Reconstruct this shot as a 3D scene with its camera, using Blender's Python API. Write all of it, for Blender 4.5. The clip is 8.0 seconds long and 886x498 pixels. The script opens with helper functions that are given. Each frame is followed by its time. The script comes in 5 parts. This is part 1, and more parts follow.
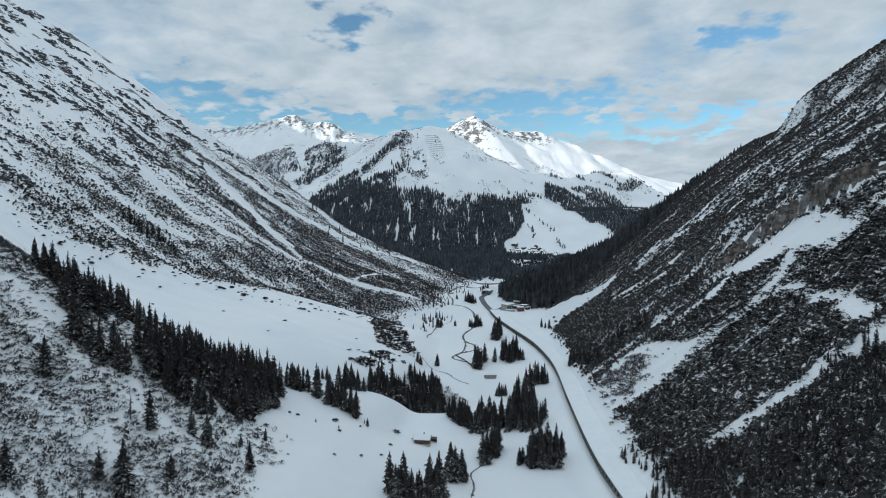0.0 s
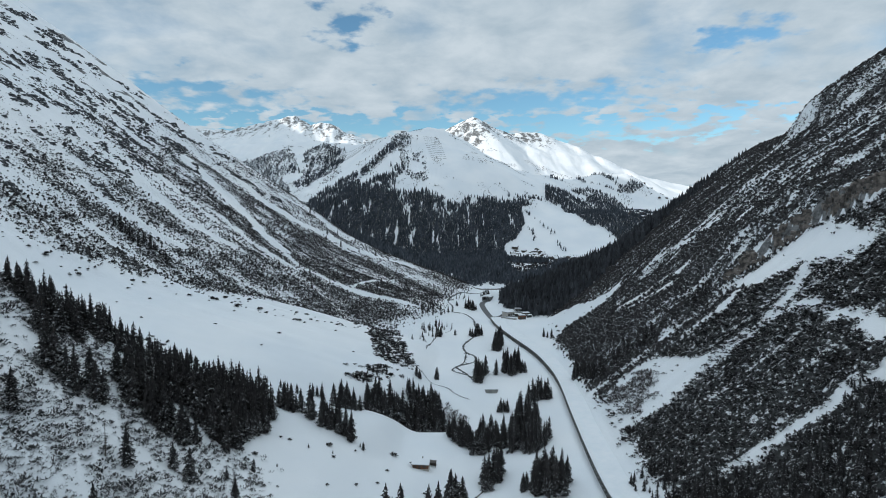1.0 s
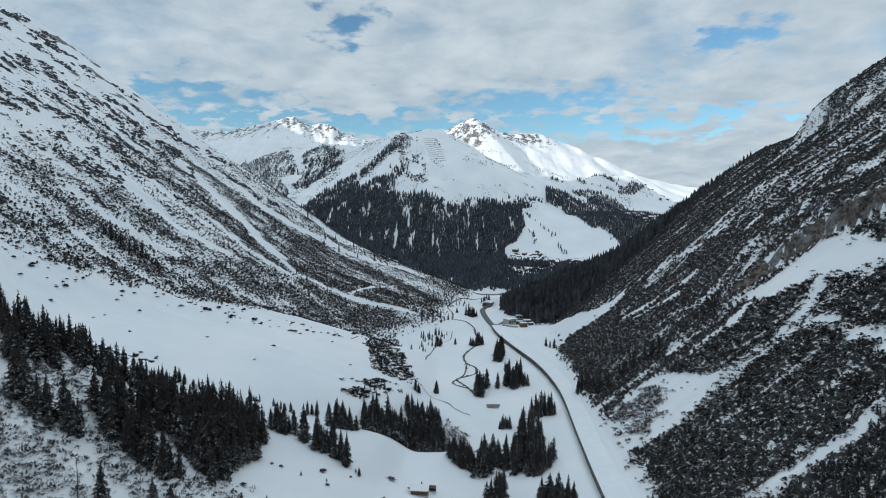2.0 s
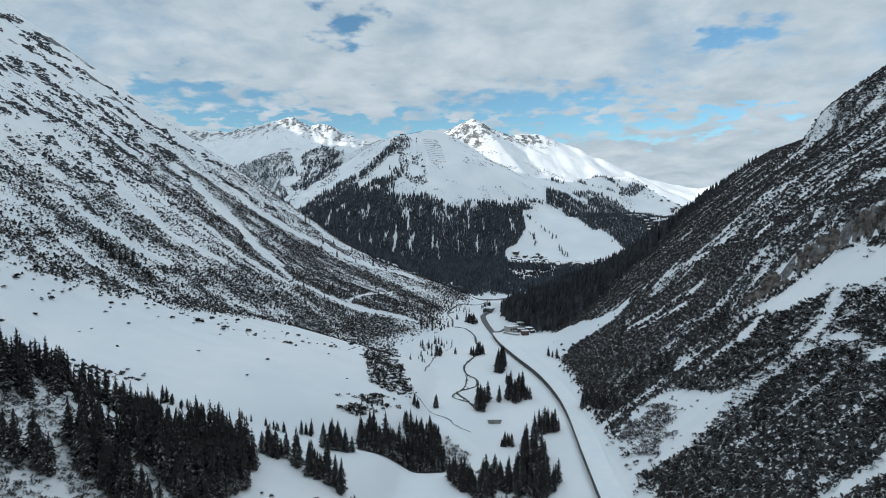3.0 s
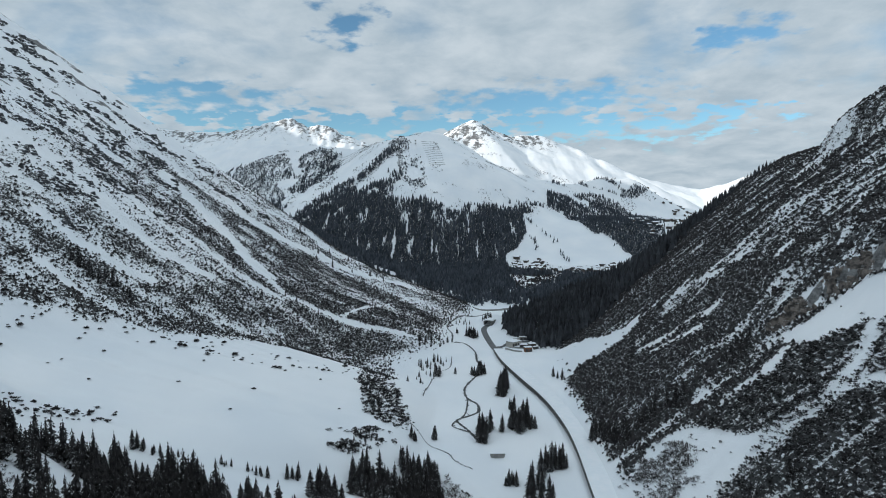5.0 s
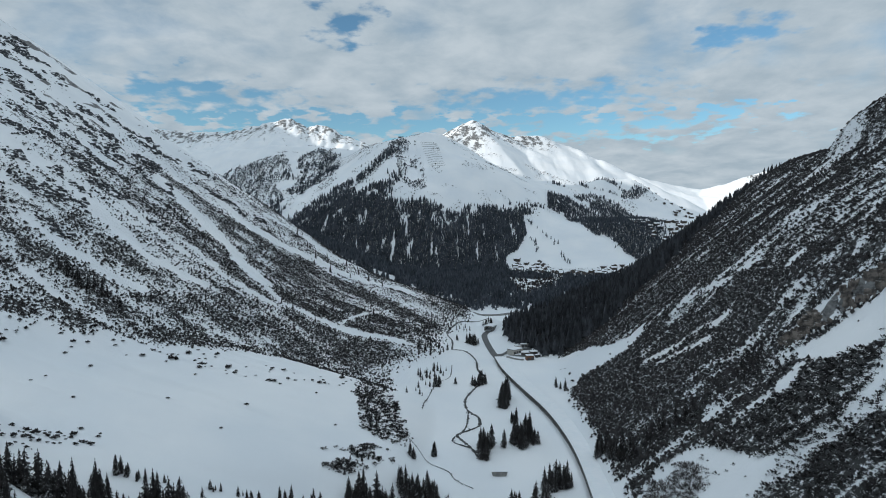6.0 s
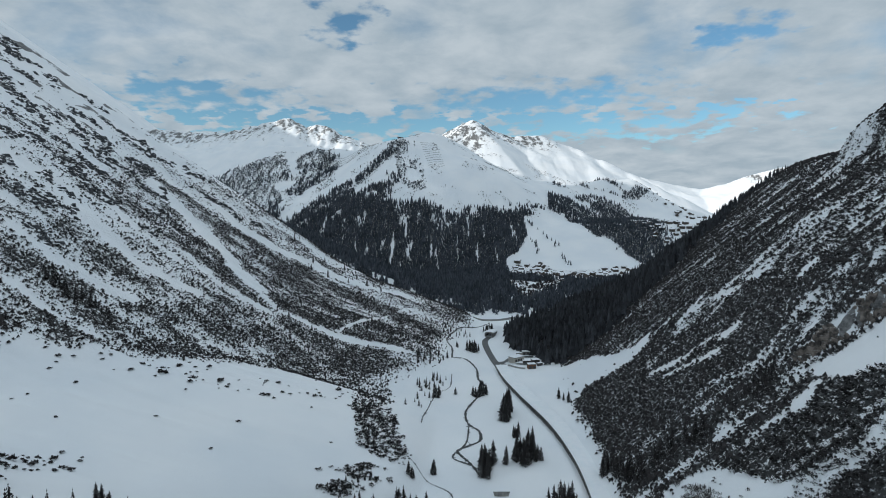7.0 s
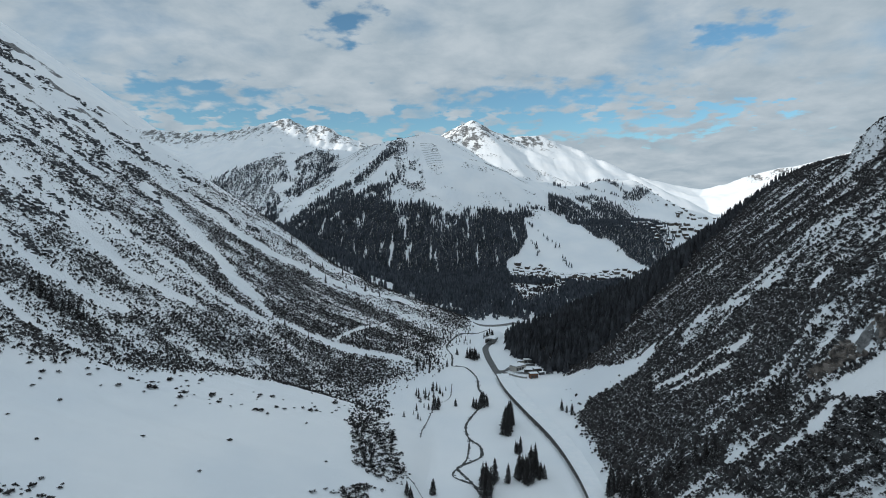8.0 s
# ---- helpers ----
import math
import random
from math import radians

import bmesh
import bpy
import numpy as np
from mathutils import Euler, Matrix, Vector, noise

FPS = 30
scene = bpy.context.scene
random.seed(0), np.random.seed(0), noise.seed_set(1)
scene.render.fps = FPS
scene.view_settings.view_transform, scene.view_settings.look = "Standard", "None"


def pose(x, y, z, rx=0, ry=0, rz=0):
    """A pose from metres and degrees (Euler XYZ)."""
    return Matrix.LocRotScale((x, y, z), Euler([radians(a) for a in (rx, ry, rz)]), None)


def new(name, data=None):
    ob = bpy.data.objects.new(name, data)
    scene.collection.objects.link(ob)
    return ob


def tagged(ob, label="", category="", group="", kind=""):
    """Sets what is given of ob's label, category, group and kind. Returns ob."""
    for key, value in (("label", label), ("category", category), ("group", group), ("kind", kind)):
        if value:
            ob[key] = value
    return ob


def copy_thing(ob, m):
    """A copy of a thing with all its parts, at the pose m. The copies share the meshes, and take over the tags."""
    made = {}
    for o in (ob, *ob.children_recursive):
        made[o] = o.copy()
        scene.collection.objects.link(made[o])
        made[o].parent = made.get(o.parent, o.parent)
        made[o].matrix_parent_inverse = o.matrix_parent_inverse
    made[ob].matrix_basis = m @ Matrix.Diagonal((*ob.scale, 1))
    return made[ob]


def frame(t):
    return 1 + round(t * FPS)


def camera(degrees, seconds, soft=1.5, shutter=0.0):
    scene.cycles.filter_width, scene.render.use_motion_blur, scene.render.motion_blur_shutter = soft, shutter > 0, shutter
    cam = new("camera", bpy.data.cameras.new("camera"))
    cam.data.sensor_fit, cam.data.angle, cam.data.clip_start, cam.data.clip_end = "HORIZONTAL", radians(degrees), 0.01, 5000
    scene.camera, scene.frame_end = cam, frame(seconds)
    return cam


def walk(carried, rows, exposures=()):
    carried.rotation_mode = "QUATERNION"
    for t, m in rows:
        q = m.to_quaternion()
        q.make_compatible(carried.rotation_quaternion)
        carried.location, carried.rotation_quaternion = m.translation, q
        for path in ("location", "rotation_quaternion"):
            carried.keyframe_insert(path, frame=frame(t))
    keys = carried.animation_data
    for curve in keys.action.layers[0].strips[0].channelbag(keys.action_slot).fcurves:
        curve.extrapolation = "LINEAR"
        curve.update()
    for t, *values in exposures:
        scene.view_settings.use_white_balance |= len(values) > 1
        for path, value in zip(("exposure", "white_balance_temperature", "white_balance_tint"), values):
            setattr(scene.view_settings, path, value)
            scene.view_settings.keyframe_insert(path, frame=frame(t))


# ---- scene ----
cam = camera(73.0, 8.0, soft=1.0)
METRES, EYE, TILT, LEAN, TURN = 160.0, 135.0, -4.0, 0.0, 0.0
ROWS = [
    (0.0, 0.00000, 0.00000, 0.00000, -0.000, 0.000, -0.000),
    (0.5, -0.00011, 0.04940, 0.02335, -0.011, 0.032, -0.010),
    (1.0, 0.00016, 0.09640, 0.04559, -0.027, 0.042, 0.000),
    (1.5, 0.00005, 0.14230, 0.06804, -0.037, 0.064, 0.020),
    (3.0, 0.00085, 0.28010, 0.13619, -0.058, 0.058, 0.050),
    (3.5, 0.00133, 0.32550, 0.15853, -0.069, 0.037, 0.070),
    (4.0, 0.00265, 0.37080, 0.17965, -0.074, 0.042, 0.080),
    (4.5, 0.00377, 0.41740, 0.20311, -0.080, 0.032, 0.100),
    (6.0, 0.00451, 0.55300, 0.26924, -0.117, -0.021, 0.170),
    (6.5, 0.00515, 0.59840, 0.29143, -0.117, -0.064, 0.200),
    (7.0, 0.00589, 0.64600, 0.31383, -0.138, -0.096, 0.220),
    (7.5, 0.00685, 0.69170, 0.33617, -0.149, -0.117, 0.250),
    (8.0, 0.00658, 0.73750, 0.35825, -0.170, -0.138, 0.260),
]
walk(cam, [(t, pose(0, 0, EYE, TILT, LEAN, TURN) @ pose(METRES * x, METRES * y, METRES * z, 90 + pitch, roll, yaw)) for t, x, y, z, yaw, pitch, roll in ROWS],
     exposures=((0.0, -0.05), (4.5, -0.08), (6.0, -0.24), (8.0, -0.31)))


# ---- world, sun and exposure ----
SUN_AZ, SUN_EL = radians(-111), radians(20)
world = bpy.data.worlds.new("sky")
scene.world = world
world.use_nodes = True
wn, wl = world.node_tree.nodes, world.node_tree.links
wn.clear()


def node(nodes, kind, **values):
    n = nodes.new(kind)
    for key, value in values.items():
        n.inputs[key.replace("_", " ")].default_value = value
    return n


sky = wn.new("ShaderNodeTexSky")
sky.sky_type, sky.sun_disc, sky.sun_elevation, sky.sun_rotation = "NISHITA", False, SUN_EL, SUN_AZ
sky.altitude = 1600
sky.ozone_density, sky.dust_density = 1.6, 0.5
blue = wn.new("ShaderNodeBackground")
haze = wn.new("ShaderNodeMix")
haze.data_type, haze.blend_type = "RGBA", "MULTIPLY"
haze.inputs["Factor"].default_value = 1.0
haze.inputs["B"].default_value = (0.80, 1.08, 1.10, 1)
wl.new(sky.outputs[0], haze.inputs["A"])
wl.new(haze.outputs["Result"], blue.inputs[0])
blue.inputs[1].default_value = 0.128
coord = wn.new("ShaderNodeTexCoord")
split = wn.new("ShaderNodeSeparateXYZ")
wl.new(coord.outputs["Generated"], split.inputs[0])


def wmath(op, a, b=None, c=None, clamp=False):
    n = wn.new("ShaderNodeMath")
    n.operation, n.use_clamp = op, clamp
    for k, v in enumerate((a, b, c)):
        if v is None:
            continue
        if isinstance(v, (int, float)):
            n.inputs[k].default_value = v
        else:
            wl.new(v, n.inputs[k])
    return n.outputs[0]


# The cloud deck lies on a plane overhead, so it closes up towards the horizon.
deck = wmath("ADD", wmath("MAXIMUM", split.outputs[2], 0.0), 0.20)
flat = wn.new("ShaderNodeCombineXYZ")
wl.new(wmath("DIVIDE", split.outputs[0], deck), flat.inputs[0])
wl.new(wmath("DIVIDE", split.outputs[1], deck), flat.inputs[1])
stretch = wn.new("ShaderNodeMapping")
stretch.inputs["Scale"].default_value = (1.25, 1.15, 1)
stretch.inputs["Location"].default_value = (3.1, 0.4, 0)
wl.new(flat.outputs[0], stretch.inputs[0])
big = node(wn, "ShaderNodeTexNoise", Scale=1.35, Detail=4.5, Roughness=0.52, Distortion=0.35)
small = node(wn, "ShaderNodeTexNoise", Scale=3.6, Detail=7.0, Roughness=0.58, Distortion=0.2)
fine = node(wn, "ShaderNodeTexNoise", Scale=7.5, Detail=4.0, Roughness=0.52, Distortion=0.0)
wl.new(stretch.outputs[0], fine.inputs["Vector"])
wl.new(stretch.outputs[0], big.inputs["Vector"])
wl.new(stretch.outputs[0], small.inputs["Vector"])
# Thinner cloud in the belt over the far mountains, a bank of it on the horizon.
low = wmath("SUBTRACT", 1.0, wmath("MULTIPLY", wmath("ABSOLUTE", wmath("SUBTRACT", split.outputs[2], 0.135)), 16.0), clamp=True)
cover = wmath("SUBTRACT", wmath("MULTIPLY_ADD", small.outputs[0], 0.35, big.outputs[0]), wmath("MULTIPLY", wmath("MULTIPLY", low, wmath("MULTIPLY_ADD", split.outputs[0], -4.0, 1.6, clamp=True)), 0.10))
for centre, size, depth in (((-0.150, 0.949, 0.285), (0.050, 0.2, 0.042), 0.62), ((0.425, 0.869, 0.246), (0.068, 0.2, 0.024), 0.50), ((-0.33, 0.902, 0.158), (0.19, 0.3, 0.040), 0.50), ((0.17, 0.967, 0.168), (0.24, 0.3, 0.032), 0.42),
                            ((-0.17, 0.975, 0.130), (0.34, 0.3, 0.022), 0.60), ((0.22, 0.960, 0.124), (0.30, 0.3, 0.030), 0.62), ((0.429, 0.893, 0.140), (0.07, 0.2, 0.012), 0.5)):
    off = wn.new("ShaderNodeVectorMath")
    off.operation = "SUBTRACT"
    wl.new(coord.outputs["Generated"], off.inputs[0])
    off.inputs[1].default_value = centre
    scaled = wn.new("ShaderNodeVectorMath")
    scaled.operation = "DIVIDE"
    wl.new(off.outputs[0], scaled.inputs[0])
    scaled.inputs[1].default_value = size
    span = wn.new("ShaderNodeVectorMath")
    span.operation = "LENGTH"
    wl.new(scaled.outputs[0], span.inputs[0])
    gap = wmath("SUBTRACT", 1.0, wmath("MULTIPLY_ADD", fine.outputs[0], 3.6, wmath("SUBTRACT", span.outputs["Value"], 1.8)), clamp=True)
    cover = wmath("SUBTRACT", cover, wmath("MULTIPLY", gap, depth))
bank = wmath("MULTIPLY", wmath("SUBTRACT", 1.0, wmath("MULTIPLY", split.outputs[2], 7.2), clamp=True), 0.30)
cover = wmath("ADD", cover, bank)
mask = wn.new("ShaderNodeMapRange")
mask.interpolation_type = "SMOOTHSTEP"
mask.inputs["From Min"].default_value, mask.inputs["From Max"].default_value = 0.20, 0.66
wl.new(cover, mask.inputs["Value"])
shade = wn.new("ShaderNodeValToRGB")
shade.color_ramp.elements[0].position, shade.color_ramp.elements[0].color = 0.35, (0.43, 0.535, 0.62, 1)
shade.color_ramp.elements[1].position, shade.color_ramp.elements[1].color = 0.68, (0.605, 0.695, 0.765, 1)
wl.new(small.outputs[0], shade.inputs[0])
cloud = wn.new("ShaderNodeBackground")
# An overcast sky is brightest overhead.
lift = wn.new("ShaderNodeMapRange")
lift.interpolation_type = "SMOOTHSTEP"
for key, value in (("From Min", 0.42), ("From Max", 0.95), ("To Min", 1.0), ("To Max", 1.55)):
    lift.inputs[key].default_value = value
wl.new(split.outputs[2], lift.inputs["Value"])
wl.new(lift.outputs[0], cloud.inputs[1])
wl.new(shade.outputs[0], cloud.inputs[0])
mixed = wn.new("ShaderNodeMixShader")
wl.new(mask.outputs[0], mixed.inputs[0])
wl.new(blue.outputs[0], mixed.inputs[1])
wl.new(cloud.outputs[0], mixed.inputs[2])
wl.new(mixed.outputs[0], wn.new("ShaderNodeOutputWorld").inputs[0])

sun_data = bpy.data.lights.new("sun", "SUN")
sun_data.energy, sun_data.angle, sun_data.color = 4.9, radians(0.6), (1.0, 0.96, 0.90)
sun = new("sun", sun_data)
to_sun = Vector((math.sin(SUN_AZ) * math.cos(SUN_EL), math.cos(SUN_AZ) * math.cos(SUN_EL), math.sin(SUN_EL)))
sun.rotation_euler = to_sun.to_track_quat("Z", "Y").to_euler()
sun.location = to_sun * 2000
scene.view_settings.exposure = 0.0


# ---- materials ----
def material(name, colour, rough=0.8, second=None, scale=1.0, detail=5.0, bump=0.0, bump_scale=None, spread=(0.35, 0.65), per="", metal=0.0, snow=0.0):
    """A surface with two-scale variation: colour to second by noise, a finer noise as relief, a shade of its own for each object or island."""
    m = bpy.data.materials.new(name)
    m.use_nodes = True
    ns, ls = m.node_tree.nodes, m.node_tree.links
    bsdf = ns["Principled BSDF"]
    bsdf.inputs["Roughness"].default_value, bsdf.inputs["Metallic"].default_value = rough, metal
    where = ns.new("ShaderNodeNewGeometry")
    n1 = node(ns, "ShaderNodeTexNoise", Scale=scale, Detail=detail, Roughness=0.6)
    ls.new(where.outputs["Position"], n1.inputs["Vector"])
    ramp1 = ns.new("ShaderNodeValToRGB")
    ramp1.color_ramp.elements[0].position, ramp1.color_ramp.elements[1].position = spread
    ramp1.color_ramp.elements[0].color = (*colour, 1)
    ramp1.color_ramp.elements[1].color = (*(second or [c * 0.8 for c in colour]), 1)
    ls.new(n1.outputs[0], ramp1.inputs[0])
    out = ramp1.outputs[0]
    if per:
        source = ns.new("ShaderNodeObjectInfo").outputs["Random"] if per == "object" else where.outputs["Random Per Island"]
        hsv = ns.new("ShaderNodeHueSaturation")
        vary = ns.new("ShaderNodeMapRange")
        vary.inputs["To Min"].default_value, vary.inputs["To Max"].default_value = 0.65, 1.4
        ls.new(source, vary.inputs["Value"])
        ls.new(vary.outputs[0], hsv.inputs["Value"])
        ls.new(out, hsv.inputs["Color"])
        out = hsv.outputs[0]
    if snow:
        up = ns.new("ShaderNodeSeparateXYZ")
        ls.new(where.outputs["Normal"], up.inputs[0])
        n3 = node(ns, "ShaderNodeTexNoise", Scale=1.8, Detail=4.0, Roughness=0.65)
        ls.new(where.outputs["Position"], n3.inputs["Vector"])
        both = ns.new("ShaderNodeMath")
        both.operation = "MULTIPLY"
        ls.new(up.outputs[2], both.inputs[0])
        ls.new(n3.outputs[0], both.inputs[1])
        edge = ns.new("ShaderNodeMapRange")
        edge.inputs["From Min"].default_value, edge.inputs["From Max"].default_value = 0.60 - snow, 0.70 - snow
        ls.new(both.outputs[0], edge.inputs["Value"])
        mix = ns.new("ShaderNodeMix")
        mix.data_type = "RGBA"
        ls.new(edge.outputs[0], mix.inputs["Factor"])
        ls.new(out, mix.inputs["A"])
        mix.inputs["B"].default_value = (0.75, 0.78, 0.80, 1)
        out = mix.outputs["Result"]
    ls.new(out, bsdf.inputs["Base Color"])
    if bump:
        n2 = node(ns, "ShaderNodeTexNoise", Scale=bump_scale or scale * 6, Detail=4.0)
        ls.new(where.outputs["Position"], n2.inputs["Vector"])
        b = node(ns, "ShaderNodeBump", Strength=min(bump, 1.0), Distance=bump)
        ls.new(n2.outputs[0], b.inputs["Height"])
        ls.new(b.outputs[0], bsdf.inputs["Normal"])
    return m


def ground_material():
    """Snow, with rock and brushwood breaking through where the ground's own cover map has them."""
    m = bpy.data.materials.new("snow_ground")
    m.use_nodes = True
    ns, ls = m.node_tree.nodes, m.node_tree.links
    bsdf = ns["Principled BSDF"]
    bsdf.inputs["Roughness"].default_value = 0.75
    where = ns.new("ShaderNodeNewGeometry")
    mapping = ns.new("ShaderNodeMapping")
    ls.new(where.outputs["Position"], mapping.inputs[0])
    n_wide = node(ns, "ShaderNodeTexNoise", Scale=0.012, Detail=4.0)
    n_fine = node(ns, "ShaderNodeTexNoise", Scale=0.42, Detail=6.0, Roughness=0.76)
    n_rock = node(ns, "ShaderNodeTexNoise", Scale=0.24, Detail=7.0, Roughness=0.72)
    for n in (n_wide, n_fine, n_rock):
        ls.new(mapping.outputs[0], n.inputs["Vector"])
    snow = ns.new("ShaderNodeValToRGB")
    snow.color_ramp.elements[0].position, snow.color_ramp.elements[0].color = 0.35, (0.76, 0.79, 0.82, 1)
    snow.color_ramp.elements[1].position, snow.color_ramp.elements[1].color = 0.65, (0.84, 0.85, 0.86, 1)
    ls.new(n_wide.outputs[0], snow.inputs[0])
    brush = ns.new("ShaderNodeValToRGB")
    brush.color_ramp.elements[0].position, brush.color_ramp.elements[0].color = 0.3, (0.013, 0.0135, 0.014, 1)
    brush.color_ramp.elements[1].position, brush.color_ramp.elements[1].color = 0.75, (0.042, 0.042, 0.042, 1)
    ls.new(n_fine.outputs[0], brush.inputs[0])
    stone = ns.new("ShaderNodeValToRGB")
    stone.color_ramp.elements[0].position, stone.color_ramp.elements[0].color = 0.40, (0.055, 0.055, 0.056, 1)
    stone.color_ramp.elements[1].position, stone.color_ramp.elements[1].color = 0.60, (0.21, 0.208, 0.205, 1)
    ls.new(n_rock.outputs[0], stone.inputs[0])
    out = snow.outputs[0]
    n_crag = node(ns, "ShaderNodeTexNoise", Scale=0.045, Detail=7.0, Roughness=0.68)
    ls.new(mapping.outputs[0], n_crag.inputs["Vector"])
    crag = ns.new("ShaderNodeMix")
    crag.inputs["Factor"].default_value = 0.55
    ls.new(n_rock.outputs[0], crag.inputs["A"])
    ls.new(n_crag.outputs[0], crag.inputs["B"])
    for attr, noise_out, colour, width in (("brush", n_fine.outputs[0], brush.outputs[0], 0.05), ("rock", crag.outputs["Result"], stone.outputs[0], 0.05)):
        a = ns.new("ShaderNodeAttribute")
        a.attribute_name = attr
        # the cover value is the share of the ground that shows through
        level = ns.new("ShaderNodeMapRange")
        level.inputs["To Min"].default_value, level.inputs["To Max"].default_value = 0.78, 0.24
        ls.new(a.outputs["Fac"], level.inputs["Value"])
        diff = ns.new("ShaderNodeMath")
        diff.operation = "SUBTRACT"
        ls.new(noise_out, diff.inputs[0])
        ls.new(level.outputs[0], diff.inputs[1])
        edge = ns.new("ShaderNodeMapRange")
        edge.inputs["From Max"].default_value = width
        ls.new(diff.outputs[0], edge.inputs["Value"])
        mix = ns.new("ShaderNodeMix")
        mix.data_type = "RGBA"
        ls.new(edge.outputs[0], mix.inputs["Factor"])
        ls.new(out, mix.inputs["A"])
        ls.new(colour, mix.inputs["B"])
        out = mix.outputs["Result"]
    ls.new(out, bsdf.inputs["Base Color"])
    b = node(ns, "ShaderNodeBump", Strength=0.5, Distance=0.8)
    ls.new(n_fine.outputs[0], b.inputs["Height"])
    ls.new(b.outputs[0], bsdf.inputs["Normal"])
    return m


SNOW_GROUND = ground_material()
SNOW = material("snow", (0.83, 0.84, 0.855), 0.72, (0.77, 0.80, 0.825), 0.2, 4, 0.15, 1.2)
NEEDLES = material("spruce_needles", (0.0108, 0.0100, 0.0100), 0.9, (0.034, 0.0295, 0.0290), 0.9, 4, per="object", snow=0.15)
STAND_NEEDLES = material("stand_needles", (0.0106, 0.0100, 0.0102), 0.9, (0.036, 0.0315, 0.0312), 0.35, 4, per="island", snow=0.155)
# Distance haze put into the needle colour, paler and bluer, with some snow.
HAZED_NEEDLES = material("hazed_forest_needles", (0.029, 0.036, 0.046), 0.9, (0.084, 0.096, 0.115), 0.04, 4, per="island", snow=0.07)
# Darker copy for the spur: less haze put into the colour, no snow.
SPUR_NEEDLES = material("bare_less_hazed_needles", (0.018, 0.020, 0.024), 0.9, (0.050, 0.053, 0.060), 0.06, 4, per="island", snow=0.0)
PINE = material("dwarf_pine_needles", (0.0092, 0.0080, 0.0083), 0.9, (0.0400, 0.0350, 0.0355), 0.25, 4, per="island", snow=0.085)
HILL_PINE = material("hill_pine_needles", (0.042, 0.045, 0.047), 0.9, (0.115, 0.116, 0.116), 0.4, 4, per="island", snow=0.11)
TWIGS = material("bare_twigs", (0.058, 0.053, 0.053), 0.9, (0.135, 0.124, 0.122), 0.5, 4, per="island", snow=0.12)
BARK = material("bark", (0.06, 0.045, 0.035), 0.9, (0.12, 0.10, 0.08), 2.0, 5, 0.05)
CONCRETE = material("weathered_concrete", (0.22, 0.22, 0.21), 0.85, (0.34, 0.33, 0.31), 0.35, 6, 0.03, 4)
# Concrete in a darker tone: gallery slab and walls, portal, dam joints.
DARK_CONCRETE = material("darker_concrete", (0.10, 0.10, 0.10), 0.9, (0.17, 0.17, 0.16), 0.35, 6, 0.03, 4)
ASPHALT = material("wet_asphalt", (0.045, 0.047, 0.050), 0.55, (0.085, 0.086, 0.086), 0.25, 6, 0.02, 5)
VILLAGE_TIMBER = material("weathered_village_timber", (0.075, 0.062, 0.054), 0.8, (0.14, 0.12, 0.105), 0.3, 4)
WATER = material("stream_water", (0.010, 0.011, 0.012), 0.6, (0.030, 0.030, 0.029), 0.7, 4, 0.10, 1.5)
TIMBER = material("brown_timber", (0.20, 0.085, 0.040), 0.75, (0.12, 0.055, 0.030), 1.5, 5, 0.02, 8)
DARK_TIMBER = material("dark_timber", (0.055, 0.045, 0.040), 0.8, (0.10, 0.08, 0.065), 1.2, 5, 0.02, 8)
PLASTER = material("pale_plaster", (0.50, 0.47, 0.42), 0.85, (0.40, 0.38, 0.35), 0.4, 4)
STEEL = material("dark_steel", (0.05, 0.05, 0.055), 0.5, (0.09, 0.085, 0.08), 1.0, 3, metal=0.6)
DARK_ROCK = material("dark_rock", (0.030, 0.032, 0.036), 0.9, (0.095, 0.099, 0.106), 0.30, 6, 0.4, 0.9, snow=0.16)
ROCK = material("limestone", (0.060, 0.053, 0.048), 0.9, (0.26, 0.222, 0.195), 0.22, 7, 0.5, 0.9, spread=(0.40, 0.62), snow=0.06)


# ---- building helpers ----
def fast_mesh(name, verts, faces, mat, attributes=None, smooth=False):
    """A mesh from numpy arrays: faces all with the same number of corners."""
    me = bpy.data.meshes.new(name)
    verts, faces = np.asarray(verts, np.float32), np.asarray(faces, np.int32)
    n, k = faces.shape
    me.vertices.add(len(verts))
    me.vertices.foreach_set("co", verts.ravel())
    me.loops.add(n * k)
    me.loops.foreach_set("vertex_index", faces.ravel())
    me.polygons.add(n)
    me.polygons.foreach_set("loop_start", np.arange(0, n * k, k, dtype=np.int32))
    me.polygons.foreach_set("use_smooth", np.full(n, smooth))
    for key, values in (attributes or {}).items():
        me.attributes.new(key, "FLOAT", "POINT").data.foreach_set("value", np.asarray(values, np.float32).ravel())
    me.materials.append(mat)
    me.update(calc_edges=True)
    return me


def part(name, shape, mat, parent, label=""):
    """One mesh under a thing: shape is a bmesh or (verts, faces)."""
    if isinstance(shape, bpy.types.Mesh):
        me = shape
    elif isinstance(shape, tuple):
        me = bpy.data.meshes.new(name)
        me.from_pydata([tuple(v) for v in shape[0]], [], [tuple(f) for f in shape[1]])
        me.materials.append(mat)
    else:
        me = bpy.data.meshes.new(name)
        shape.to_mesh(me)
        shape.free()
        me.materials.append(mat)
    ob = new(name, me)
    ob.parent = parent
    return tagged(ob, label)


